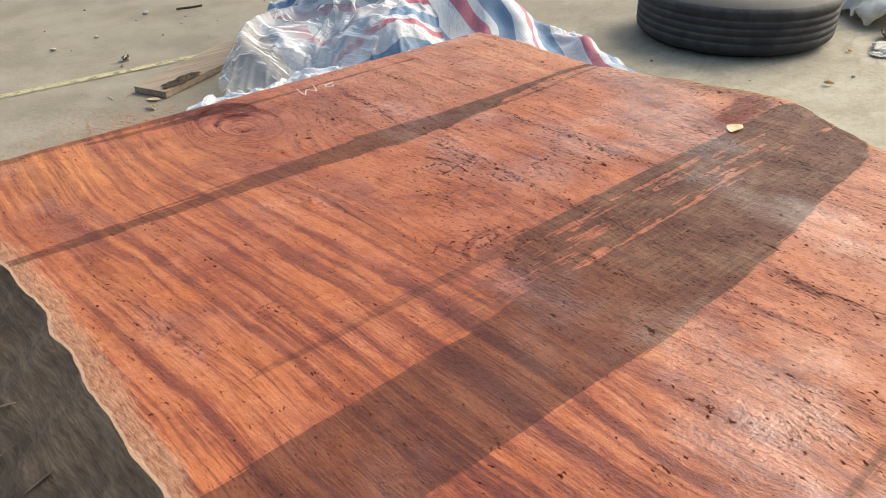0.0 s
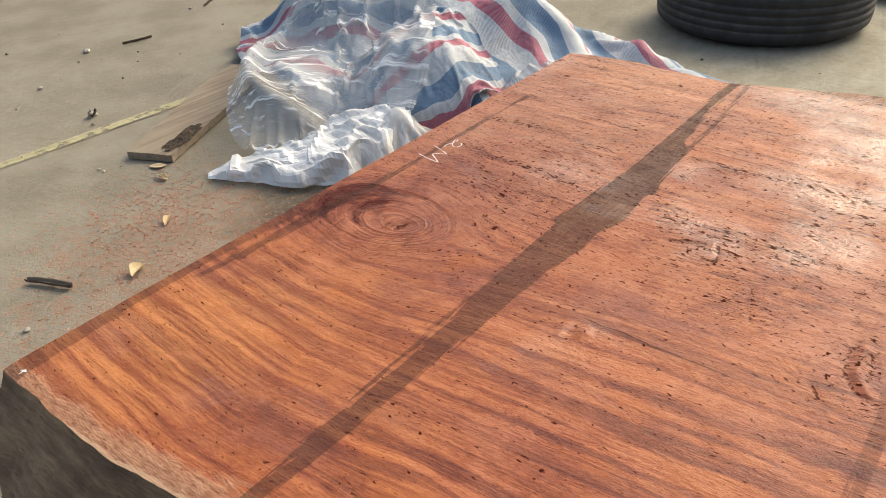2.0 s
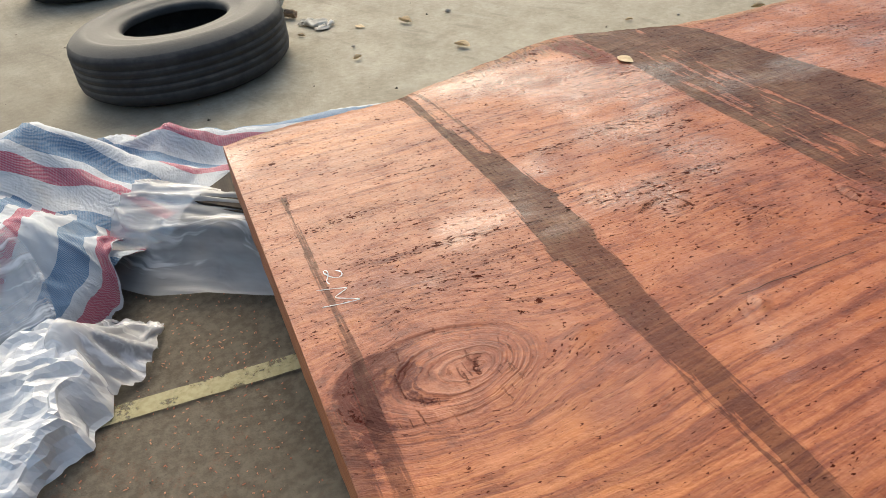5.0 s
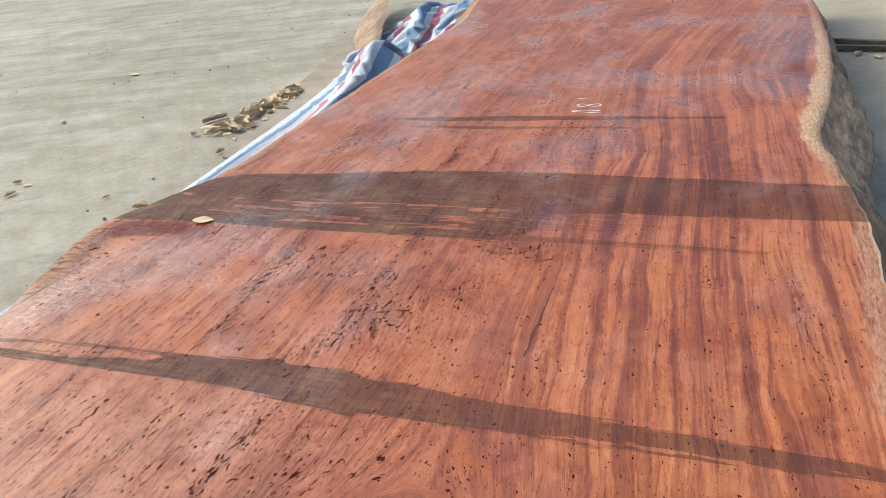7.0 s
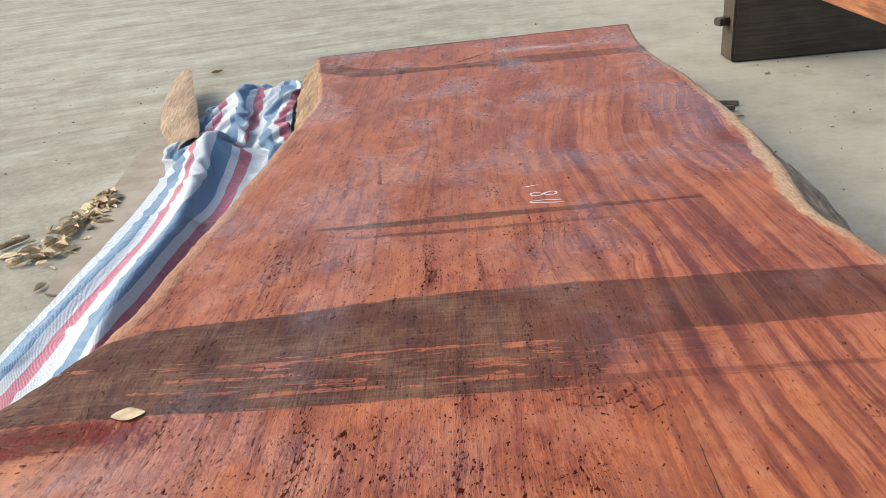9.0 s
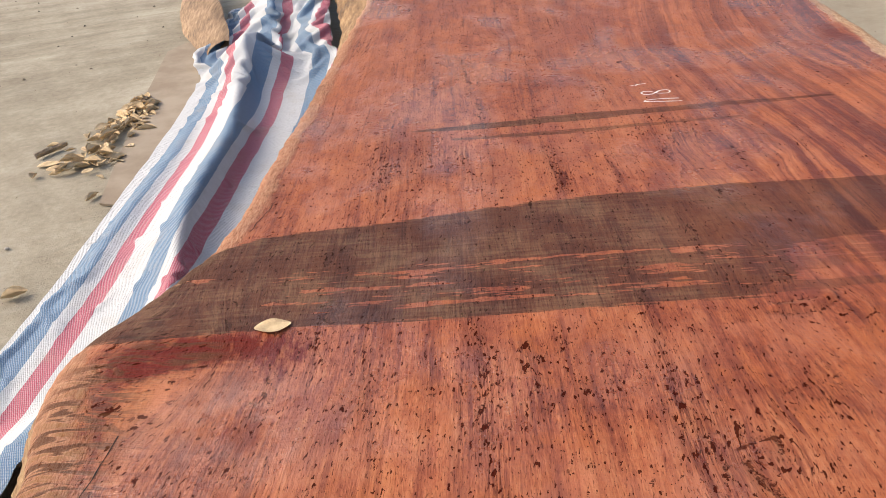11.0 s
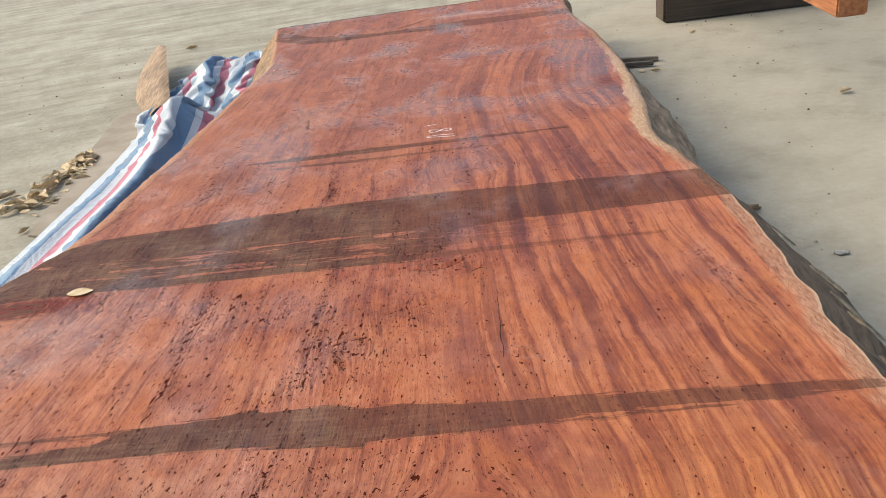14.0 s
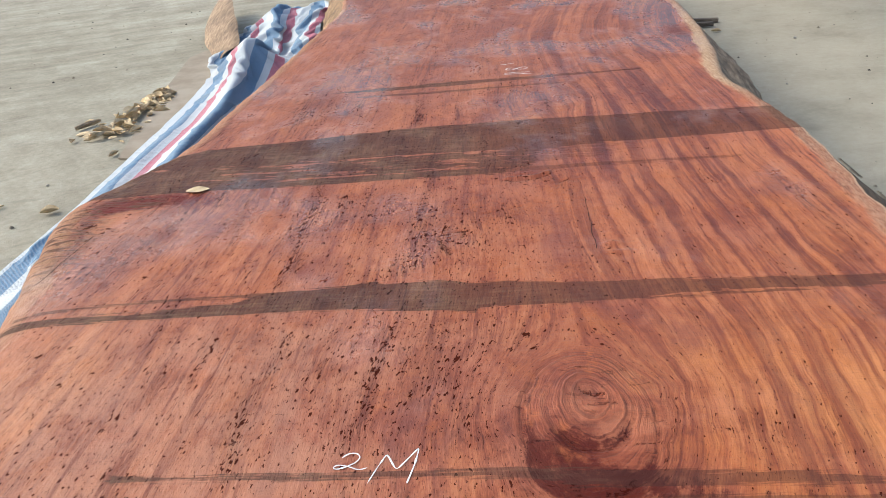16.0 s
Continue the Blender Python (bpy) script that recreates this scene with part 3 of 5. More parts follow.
def disc(n, m, centre, radii, turn, seed, rag=0.12):
    """A plan grid bent from a square to an uneven round outline."""
    a, b = np.meshgrid(np.linspace(-1, 1, n), np.linspace(-1, 1, m))
    q = 0.42
    u, v = a * np.sqrt(1 - q * b * b), b * np.sqrt(1 - q * a * a)
    u, v = u * (1 + rag * fbm(v * 1.7 + 3, u * 0.3, 3, seed)), v * (1 + rag * fbm(u * 1.7 + 7, v * 0.3, 3, seed + 1))
    c, s = math.cos(radians(turn)), math.sin(radians(turn))
    px, py = u * radii[0], v * radii[1]
    return centre[0] + c * px - s * py, centre[1] + s * px + c * py


def height_map(pts, x0, x1, y0, y1, cell=0.02):
    """A floor function over the highest points of settled sheets."""
    nx, ny = int((x1 - x0) / cell) + 1, int((y1 - y0) / cell) + 1
    top = np.zeros((ny, nx))
    i = np.clip(((pts[..., 0] - x0) / cell).round().astype(int), 0, nx - 1).ravel()
    j = np.clip(((pts[..., 1] - y0) / cell).round().astype(int), 0, ny - 1).ravel()
    np.maximum.at(top, (j, i), pts[..., 2].ravel())
    for _ in range(2):
        pad = np.pad(top, 1, mode="edge")
        around = np.max([pad[1:-1, :-2], pad[1:-1, 2:], pad[:-2, 1:-1], pad[2:, 1:-1]], axis=0)
        top = np.maximum(top, around * 0.9)

    def floor(x, y):
        u, v = np.clip((x - x0) / cell, 0, nx - 1.001), np.clip((y - y0) / cell, 0, ny - 1.001)
        i, j = u.astype(int), v.astype(int)
        f, g = u - i, v - j
        return (top[j, i] * (1 - f) + top[j, i + 1] * f) * (1 - g) + (top[j + 1, i] * (1 - f) + top[j + 1, i + 1] * f) * g

    return floor


def part(name, data, material, parent=None, label=""):
    """Links a mesh or bmesh as one object, under a thing or a part if given."""
    if isinstance(data, bmesh.types.BMesh):
        me = bpy.data.meshes.new(name)
        data.to_mesh(me)
        data.free()
        data = me
    if not data.materials:
        data.materials.append(material)
    ob = new(name, data)
    if parent is not None:
        ob.parent = parent
    return tagged(ob, label)


def thing(name, label, category, group="", kind="", at=None):
    ob = tagged(new(name), label, category, group, kind)
    ob.empty_display_size = 0.05
    if at is not None:
        ob.matrix_world = at
    return ob


def block(size, at=(0, 0, 0), bevel=0.004, wobble=0.0, cuts=0, seed=1, turn=0.0):
    """A box with bevelled, slightly uneven edges."""
    bm = bmesh.new()
    bmesh.ops.create_cube(bm, size=1.0)
    if cuts:
        bmesh.ops.subdivide_edges(bm, edges=bm.edges[:], cuts=cuts, use_grid_fill=True)
    rot = Matrix.Rotation(radians(turn), 3, "Z")
    for v in bm.verts:
        v.co = Vector((v.co.x * size[0], v.co.y * size[1], v.co.z * size[2]))
        if wobble:
            v.co += Vector(noise.noise_vector(v.co * 7 + Vector((seed * 3.1, 0, 0)))) * wobble
        v.co = rot @ v.co + Vector(at)
    if bevel:
        sharp = [e for e in bm.edges if e.is_manifold and e.calc_face_angle(0) > 0.6]
        bmesh.ops.bevel(bm, geom=sharp, offset=bevel, segments=2, affect="EDGES")
    return bm


def ribbon(path, width, z, seed=0, lift=0.0):
    """A thin flat stroke along a plan path."""
    p = np.array(path, float)
    s = np.r_[0, np.cumsum(np.hypot(*np.diff(p, axis=0).T))]
    t = np.linspace(0, s[-1], max(8, int(s[-1] / 0.004)))
    q = np.stack([np.interp(t, s, p[:, 0]), np.interp(t, s, p[:, 1])], 1)
    k = np.array([0.25, 0.5, 0.25])
    for _ in range(3):
        q[1:-1] = np.stack([np.convolve(q[:, i], k, "valid") for i in (0, 1)], 1)
    d = np.gradient(q, axis=0)
    d /= np.linalg.norm(d, axis=1, keepdims=True) + 1e-9
    n = np.stack([-d[:, 1], d[:, 0]], 1)
    w = width / 2 * (0.75 + 0.7 * perlin(t * 90, 0 * t + 0.5, seed))
    w *= np.clip(np.minimum(t, t[-1] - t) / (width * 1.2) + 0.25, 0.25, 1)
    rows = []
    for side, drop in ((1, 0.0), (0, lift), (-1, 0.0)):
        rows.append(np.c_[q + n * (w * side)[:, None], np.full(len(t), z + drop)])
    return sheet("stroke", np.stack(rows))


H = 0.37  # height of the sawn face above the ground
BASE = 0.195  # underside of the slab

# ---- ground ----
def build_ground():
    r = np.r_[np.linspace(0.0, 9.0, 46), np.geomspace(9.6, 400.0, 24)]
    a = np.linspace(0, 2 * np.pi, 97)
    rr, aa = np.meshgrid(r, a, indexing="ij")
    x, y = rr * np.cos(aa), 1.5 + rr * np.sin(aa)
    z = 0.004 * fbm(x * 0.8, y * 0.8, 3, 5) * smooth(rr, 0.0, 2.0) - 0.003
    me = sheet("ground", np.stack([x, y, z], -1))
    return tagged(part("ground", me, GROUND), "dusty beige concrete yard with sawdust and grit", "ground", kind="structure")


build_ground()


# ---- the slab ----
LEFT_Y = [0, .2, .35, .545, .7, .84, 1.0, 1.1, 1.17, 1.21, 1.3, 1.42, 1.52, 1.65, 1.95, 2.35, 2.8, 3.1, 3.3, 3.55, 3.8, 4.2, 4.6, 4.9]
LEFT_X = [.955, .975, .990, 1.025, 1.080, 1.112, 1.155, 1.182, 1.182, 1.145, 1.045, .985, .955, .935, .915, .88, .85, .835, .815, .80, .825, .895, .965, .985]
RIGHT_Y = [0, .18, .34, .45, .55, .65, .76, .815, .835, .93, 1.05, 1.2, 1.35, 1.5, 1.6, 1.76, 1.85, 1.97, 2.06, 2.3, 2.66, 3.0, 3.6, 4.0, 4.4, 4.65, 4.95]
RIGHT_X = [.935, .940, .938, .922, .912, .908, .898, .902, .914, .904, .912, .914, .912, .898, .885, .872, .850, .842, .855, .895, .925, .935, .925, .885, .89, .91, .95]


def edge_left(y):
    k = np.linspace(-0.05, 0.05, 5)
    x = -np.mean([np.interp(y + d, LEFT_Y, LEFT_X) for d in k], axis=0)
    return x + 0.011 * fbm(y * 9, 0 * y + 2.2, 5, 3, 0.6)


def edge_right(y):
    k = np.linspace(-0.02, 0.02, 5)
    x = np.mean([np.interp(y + d, RIGHT_Y, RIGHT_X) for d in k], axis=0)
    return x + 0.007 * fbm(y * 11, 0 * y + 7.7, 4, 8)


def far_end(x):
    return 4.68 + 0.115 * (x + 0.97) + 0.004 * perlin(x * 9, 0 * x, 4)


KNOTS = [(0.19, 0.20, 0.115, 1.0), (0.24, 1.78, 0.09, 0.45), (0.16, 1.13, 0.055, 0.4), (-0.03, 0.83, 0.035, 0.35),
         (0.74, 0.72, 0.04, 0.35), (-0.98, 1.10, 0.10, 0.8), (0.31, 0.75, 0.035, 0.35), (-0.35, 2.75, 0.06, 0.6), (0.62, 2.25, 0.06, 0.3)]


def oval(x, y, cx, cy, rx, ry):
    return np.exp(-((x - cx) / rx) ** 2 - ((y - cy) / ry) ** 2)


def stroke(x, y, path, width):
    """A soft line of a given half width along a plan path."""
    best = np.full(x.shape, 9.0)
    for (ax, ay), (bx, by) in zip(path, path[1:]):
        dx, dy = bx - ax, by - ay
        t = np.clip(((x - ax) * dx + (y - ay) * dy) / (dx * dx + dy * dy), 0, 1)
        best = np.minimum(best, np.hypot(x - ax - t * dx, y - ay - t * dy))
    return np.exp(-(best / width) ** 2)


def strip(x, y, low, high):
    """Signed depth inside a band between two borders, each given as points along x."""
    lo, hi = np.interp(x, *zip(*low)), np.interp(x, *zip(*high))
    ends = np.minimum(x - max(low[0][0], high[0][0]), min(low[-1][0], high[-1][0]) - x)
    return np.minimum(np.minimum(y - lo, hi - y), ends * 0.6)


def eccentric(x, y):
    """Ring number round the main knot: ovals whose middle drifts towards the sawn end as they grow."""
    r = np.hypot(x - 0.2, y - 0.2)
    for _ in range(8):
        r = 0.5 * r + 0.5 * np.hypot(x - (0.200 - 0.13 * r), (y - (0.262 - 0.62 * r)) / 1.62)
    return r


def slab_surface():
    nx, ny = 360, 940
    u = np.linspace(0, 1, nx)[None, :]
    v = np.linspace(0, 1, ny)[:, None]
    guess = -0.95 + 1.87 * u + 0 * v
    y = v * far_end(guess)
    xl, xr = edge_left(y), edge_right(y)
    x = xl + (xr - xl) * u
    dl, dr = x - xl, xr - x

    # hollows, lips and torn places
    kr = eccentric(x, y) + 0.006 * fbm(x * 12, y * 12, 3, 17)
    side = np.arctan2(y - 0.19, x - 0.19)
    bowl = np.exp(-((kr - 0.062) / 0.010) ** 2) * smooth(-np.sin(side - 0.2), -0.1, 0.5)
    rind = np.exp(-((kr - 0.100) / 0.011) ** 2) * smooth(np.cos(side + 2.75), -0.35, 0.35)
    rib = np.exp(-((kr - 0.103) / 0.006) ** 2) * smooth(np.cos(side + 0.55), 0.35, 0.8)
    gash = 1.0 * stroke(x, y, [(-.085, .830), (-.055, .843), (-.027, .848), (-.029, .815)], .006) + 1.0 * stroke(x, y, [(-.083, .805), (-.070, .77), (-.055, .745)], .011)
    gash = gash + 0.9 * stroke(x, y, [(.072, 1.128), (.10, 1.118), (.15, 1.126), (.19, 1.150), (.203, 1.186)], .006) + 0.9 * stroke(x, y, [(.085, 1.152), (.13, 1.160), (.16, 1.158)], .007)
    gash = gash + 0.9 * stroke(x, y, [(.205, 1.092), (.235, 1.112), (.245, 1.10)], .006) + .9 * stroke(x, y, [(.012, .93), (.035, .94), (.04, .925)], .006)
    gash = gash + .8 * stroke(x, y, [(.09, .955), (.112, .967)], .006) + .8 * stroke(x, y, [(.56, 1.043), (.595, 1.043)], .005) + .9 * oval(x, y, .308, .891, .008, .009)
    gash = gash + .9 * stroke(x, y, [(.180, .272), (.188, .258), (.202, .250), (.218, .254)], .005) + .8 * oval(x, y, .203, .262, .012, .008)
    gash = gash + .8 * stroke(x, y, [(-.225, 1.855), (-.222, 1.80), (-.210, 1.70), (-.208, 1.62)], .007) + .8 * stroke(x, y, [(.73, 1.11), (.738, 1.04), (.745, .985)], .004)
    for cx, cy, rx, ry in [(-.312, .441, .008, .014), (-.123, .394, .007, .014), (-.262, .437, .005, .006), (.037, .117, .007, .008), (-.372, .160, .014, .012), (-.112, .800, .011, .009), (.626, .895, .008, .007), (.86, .935, .014, .006), (-.5, .98, .012, .008), (-.28, .82, .010, .010)]:
        gash = gash + .9 * oval(x, y, cx, cy, rx, ry)
    gash = np.clip(gash, 0, 1) * 0.70 + 0.34 * rind + 0.36 * bowl + .30 * rib
    z = H + 0.0022 * fbm(x * 2.2, y * 1.6, 4, 11) + 0.0012 * fbm(x * 14, y * 8, 3, 12)
    z = z - (0.003 + 0.009 * smooth(y, 1.5, 1.9)) * np.exp(-dr / 0.012) - 0.012 * np.exp(-dl / 0.014)
    round_left = smooth(y, 0.15, 0.6) * smooth(-y, -1.35, -1.12)
    z = z - 0.045 * round_left * np.exp(-dl / 0.05)
    z = z - 0.004 * oval(x, y, 0.20, 0.262, 0.022, 0.022) - 0.0020 * bowl - 0.0015 * rind - 0.0010 * rib + 0.0015 * np.exp(-((kr - 0.048) / 0.008) ** 2)
    z = z - 0.0022 * np.clip(gash, 0, 1) + 0.004 * stroke(x, y, [(.08, 1.14), (.14, 1.141), (.185, 1.165)], .009)
    z = z + 0.007 * oval(x, y, 0.30, 0.75, 0.018, 0.013) + 0.004 * oval(x, y, 0.31, 0.715, 0.025, 0.008) + 0.004 * oval(x, y, .2, .45, .03, .02)
    me = sheet("sawn_top", np.stack([x, y, z], -1))

    # course of the grain
    centre = np.interp(y, [0, .4, .8, 1.2, 1.6, 2.2, 2.6, 3.0, 3.4, 3.9, 4.9], [.47, .5, .47, .44, .43, .39, .36, .42, .51, .6, .62])
    weight = smooth(x, -0.35, 0.35)
    g = x - (centre - 0.45) * weight - 0.045 * (y - 1.2) * smooth(-x, 0.3, 0.9)
    for cx, cy, r, strength in KNOTS:
        dx, dy = x - cx, (y - cy) / 1.35
        rr = np.hypot(dx, dy) + 0.016 * fbm(x * 9, y * 9, 3, 17)
        g = g - strength * dx * r * r / np.maximum(rr * rr, r * r)
    knot = smooth(-kr, -0.150, -0.085)
    along = y + 0.03 * fbm(x * 4, y * 3, 2, 23)
    bold = 0.16 + (0.38 + 0.50 * smooth(y, 0.3, 0.9)) * smooth(g, 0.10, 0.36) * smooth(-y, -3.6, -2.6) * (1 - 0.35 * smooth(y, 1.5, 2.2)) + 0.15 * smooth(y, 2.2, 3.4)
    bold = bold * (1 - 0.8 * knot)

    # stains
    s1 = strip(x, y, [(-1.10, .515), (-.91, .522), (-.74, .526), (-.62, .531), (-.27, .535), (-.15, .522), (-.06, .514), (.006, .503), (.013, .522), (.18, .523), (.39, .529), (.60, .533), (.90, .545)],
               [(-1.10, .545), (-.91, .550), (-.76, .560), (-.62, .566), (-.50, .578), (-.45, .612), (-.28, .623), (-.208, .640), (-.19, .625), (-.07, .633), (.0, .614), (.07, .620), (.18, .603), (.51, .590), (.90, .573)])
    s1b = strip(x, y, [(-.98, .562), (-.83, .581), (-.65, .595), (-.45, .600)], [(-.98, .572), (-.83, .592), (-.65, .607), (-.45, .614)])
    s2 = strip(x, y, [(-1.18, 1.19), (-1.04, 1.168), (-.71, 1.174), (-.30, 1.170), (.07, 1.174), (.10, 1.21), (.15, 1.215), (.16, 1.30), (.30, 1.345), (.57, 1.364), (.92, 1.380)],
               [(-1.18, 1.24), (-1.02, 1.42), (-.87, 1.502), (-.76, 1.513), (-.56, 1.534), (-.41, 1.557), (-.26, 1.576), (-.11, 1.588), (.19, 1.596), (.54, 1.585), (.92, 1.578)])
    s2b = strip(x, y, [(.03, 1.174), (.19, 1.186), (.42, 1.192), (.70, 1.196)], [(.03, 1.212), (.19, 1.213), (.42, 1.213), (.70, 1.212)])
    s2c = strip(x, y, [(.13, 1.225), (.3, 1.24), (.5, 1.28)], [(.13, 1.37), (.3, 1.37), (.5, 1.38)])
    s3 = strip(x, y, [(-.56, 2.018), (-.35, 2.006), (-.16, 2.011), (.19, 2.033), (.57, 2.056)], [(-.56, 2.030), (-.35, 2.047), (-.17, 2.060), (.19, 2.068), (.57, 2.070)])
    s3b = strip(x, y, [(-.45, 1.940), (-.15, 1.932), (.02, 1.943), (.30, 1.958)], [(-.45, 1.956), (-.15, 1.956), (.02, 1.964), (.30, 1.972)])
    s4 = strip(x, y, [(-.92, 4.26), (-.69, 4.05), (-.55, 4.01), (-.12, 4.04), (.19, 4.01), (.92, 4.08)], [(-.92, 4.48), (-.65, 4.23), (-.25, 4.12), (.19, 4.20), (.92, 4.22)])
    s5 = strip(x, y, [(-.545, .079), (-.2, .076), (.10, .072), (.16, .052), (.40, .046), (.57, .044)], [(-.545, .094), (-.43, .089), (.10, .090), (.25, .084), (.45, .073), (.57, .058)])
    s6 = strip(x, y, [(.18, -1), (.96, -1)], [(.18, .012), (.3, .034), (.5, .024), (.7, .030), (.96, .052)])
    s7 = y - (far_end(x) - 0.03)
    fields = [(s1, .90), (s1b, .7), (s2, .92), (s2b, .55), (s2c - .012, .45), (s3, .85), (s3b, .7), (s4, .7), (s5, .80), (s6, .70), (s7, .92)]
    stain, depth = np.full(x.shape, -1.0), np.zeros(x.shape)
    for s, d in fields:
        depth = np.where(s > stain, d, depth)
        stain = np.maximum(stain, s)
    ragged = x + 0.05 * fbm(x * 3, y * 60, 3, 91)
    scrape = 0.50 * smooth(y, 1.205, 1.215) * smooth(-y, -1.245, -1.225) * smooth(x, -.80, -.68)
    scrape = np.maximum(scrape, 0.40 * smooth(y, 1.222, 1.24) * smooth(-y, -1.36, -1.33) * smooth(x, -.92, -.75))
    scrape = np.maximum(scrape, 0.52 * smooth(y, 1.335, 1.34) * smooth(-y, -1.358, -1.352) * smooth(-x, -.2, -.1))
    scrape = np.maximum(scrape, smooth(ragged, .05, .40) * (0.25 + 0.55 * smooth(ragged, 0.1, 0.5)) * smooth(y, 1.215, 1.225) * smooth(-y, -1.37, -1.345))
    scrape = np.maximum(scrape, 0.45 * smooth(y, 1.18, 1.19) * smooth(-y, -1.21, -1.205) * smooth(x, .3, .65))
    scrape = np.maximum(scrape, 0.95 * oval(x, y, -.025, 1.337, .035, .014))
    scrape = np.maximum(scrape, 0.36 * smooth(y, 1.5, 1.53) * smooth(-x, 0.3, 0.6))
    scrape = np.maximum(scrape, 0.40 * smooth(-y, -.58, -.54) * smooth(y, .50, .51) * smooth(x, .15, .4))
    scrape = np.maximum(scrape, 0.55 * smooth(y, 0.545, 0.552) * smooth(-y, -0.565, -0.56) * smooth(-x, 0.55, 0.7))

    red = 1.5 * oval(x, y, -.90, 1.125, .16, .045) + .9 * oval(x, y, -1.0, 1.09, .06, .05) + .5 * oval(x, y, -1.02, .95, .04, .1) + .55 * oval(x, y, -.75, 1.06, .05, .06)
    red = red + 0.62 * rind + .55 * bowl + .5 * rib + .42 * oval(x, y, .172, .165, .05, .035)
    red = red + 1.1 * oval(x, y, .16, .065, .08, .055) + .75 * oval(x, y, .28, .045, .07, .03) + .5 * oval(x, y, .12, .12, .03, .05) + .4 * oval(x, y, .45, .03, .12, .02)
    for cx, cy, rx, ry, k in [(-.03, .825, .03, .05, .3), (-.20, 1.69, .02, .11, .7), (-.8, .95, .02, .08, .5), (-.75, .9, .05, .03, .35), (.18, 1.17, .03, .02, .4),
                              (-.55, 2.9, .015, .5, .4), (-.3, 3.4, .02, .6, .35), (.7, .9, .03, .16, .35), (.57, 1.12, .02, .2, .35), (.02, .70, .08, .02, .3)]:
        red = red + k * oval(x, y, cx, cy, rx, ry)
    torn = 1.1 * stroke(x, y, [(-.435, 1.17), (-.420, 1.02), (-.421, .84), (-.399, .70)], .016) + .9 * stroke(x, y, [(-.126, 1.17), (-.139, .99), (-.143, .90), (-.131, .70)], .014)
    torn = torn + .8 * stroke(x, y, [(-.355, 1.08), (-.330, .93)], .014) + .8 * stroke(x, y, [(-.218, 1.86), (-.209, 1.61)], .02)
    torn = torn + .9 * stroke(x, y, [(-.356, .44), (-.357, .336), (-.382, .246), (-.368, .151), (-.359, .08)], .016) + 1.1 * stroke(x, y, [(-.157, .46), (-.165, .358), (-.174, .279), (-.169, .18)], .015)
    torn = torn + .75 * oval(x, y, -.065, .38, .05, .14) + .8 * oval(x, y, .065, .925, .045, .045) + .7 * oval(x, y, -.2, .165, .03, .05) + .7 * oval(x, y, -.06, .80, .06, .06)
    torn = torn + .7 * oval(x, y, -.12, .90, .05, .10) + .7 * oval(x, y, .58, 1.07, .03, .04) + .7 * oval(x, y, .45, .16, .03, .04) + .8 * stroke(x, y, [(.735, 1.10), (.76, .90), (.80, .70)], .012)
    torn = torn + .75 * stroke(x, y, [(-.62, 1.10), (-.60, .95), (-.58, .80)], .012) + .6 * oval(x, y, .11, 1.13, .08, .04) + .6 * stroke(x, y, [(-.29, 1.13), (-.27, .86)], .012)
    curl = oval(x, y, -1.06, .92, .12, .24) + .8 * oval(x, y, -.93, 1.12, .1, .05) + .5 * oval(x, y, -.88, 2.6, .05, .7)
    orange = .95 * oval(x, y, .75, .12, .35, .28) + .32 * oval(x, y, .52, .45, .35, .40) + .3 * oval(x, y, .78, .85, .12, .4) + .8 * oval(x, y, -.78, .28, .15, .25) \
        + .6 * oval(x, y, -.95, .95, .1, .12) + .75 * oval(x, y, .13, 1.6, .06, .03) + .7 * oval(x, y, .84, .93, .05, .025) + .6 * stroke(x, y, [(-.39, .28), (-.37, .15)], .04)
    wr = np.interp(y, [0, .3, .5, .9, 1.15, 1.6, 1.75, 1.95, 2.15, 2.5, 3.4, 4.2, 4.9], [.022, .04, .046, .044, .040, .035, .045, .055, .065, .055, .04, .03, .03])
    wl = np.interp(y, [0, .5, .7, 1.1, 1.25, 1.7, 2.5, 3.3, 4.9], [.012, .07, .10, .09, .03, .05, .045, .03, .02])
    sap = np.maximum(1 - dr / (2 * wr), 1 - dl / (2 * wl))
    cream = smooth(x, 0.5, 0.7) * smooth(y, 1.62, 1.85) * smooth(-y, -3.6, -2.6)
    rim = np.exp(-dr / 0.008) * smooth(y, 0.05, 0.3) * smooth(-y, -1.7, -1.5)
    # left front area that takes the painted gloss
    light = 0.72 * smooth(-x + 0.15 * fbm(x * 3, y * 3, 3, 61), -0.25, 0.45) * smooth(-y + 0.15 * fbm(x * 4, y * 2, 3, 62), -0.70, -0.35)
    pits = smooth(-g, -0.35, 0.05) - 0.2 * smooth(y, 1.6, 2.4)
    # far pale patch, then the painted wet sheen at the left
    pale = .85 * oval(x, y, .42, 4.40, .33, .05) + .35 * oval(x, y, -.8, .95, .12, .1)
    wet = oval(x, y, -.6, .85, .35, .3) + oval(x, y, .75, 2.9, .12, .6) + oval(x, y, .15, 2.45, .4, .12) + oval(x, y, -.5, 2.0, .2, .3) + oval(x, y, .1, 1.8, .25, .1) - 1.1 * oval(x, y, -.72, .28, .28, .25) + .35 * smooth(y, 1.5, 2.3)
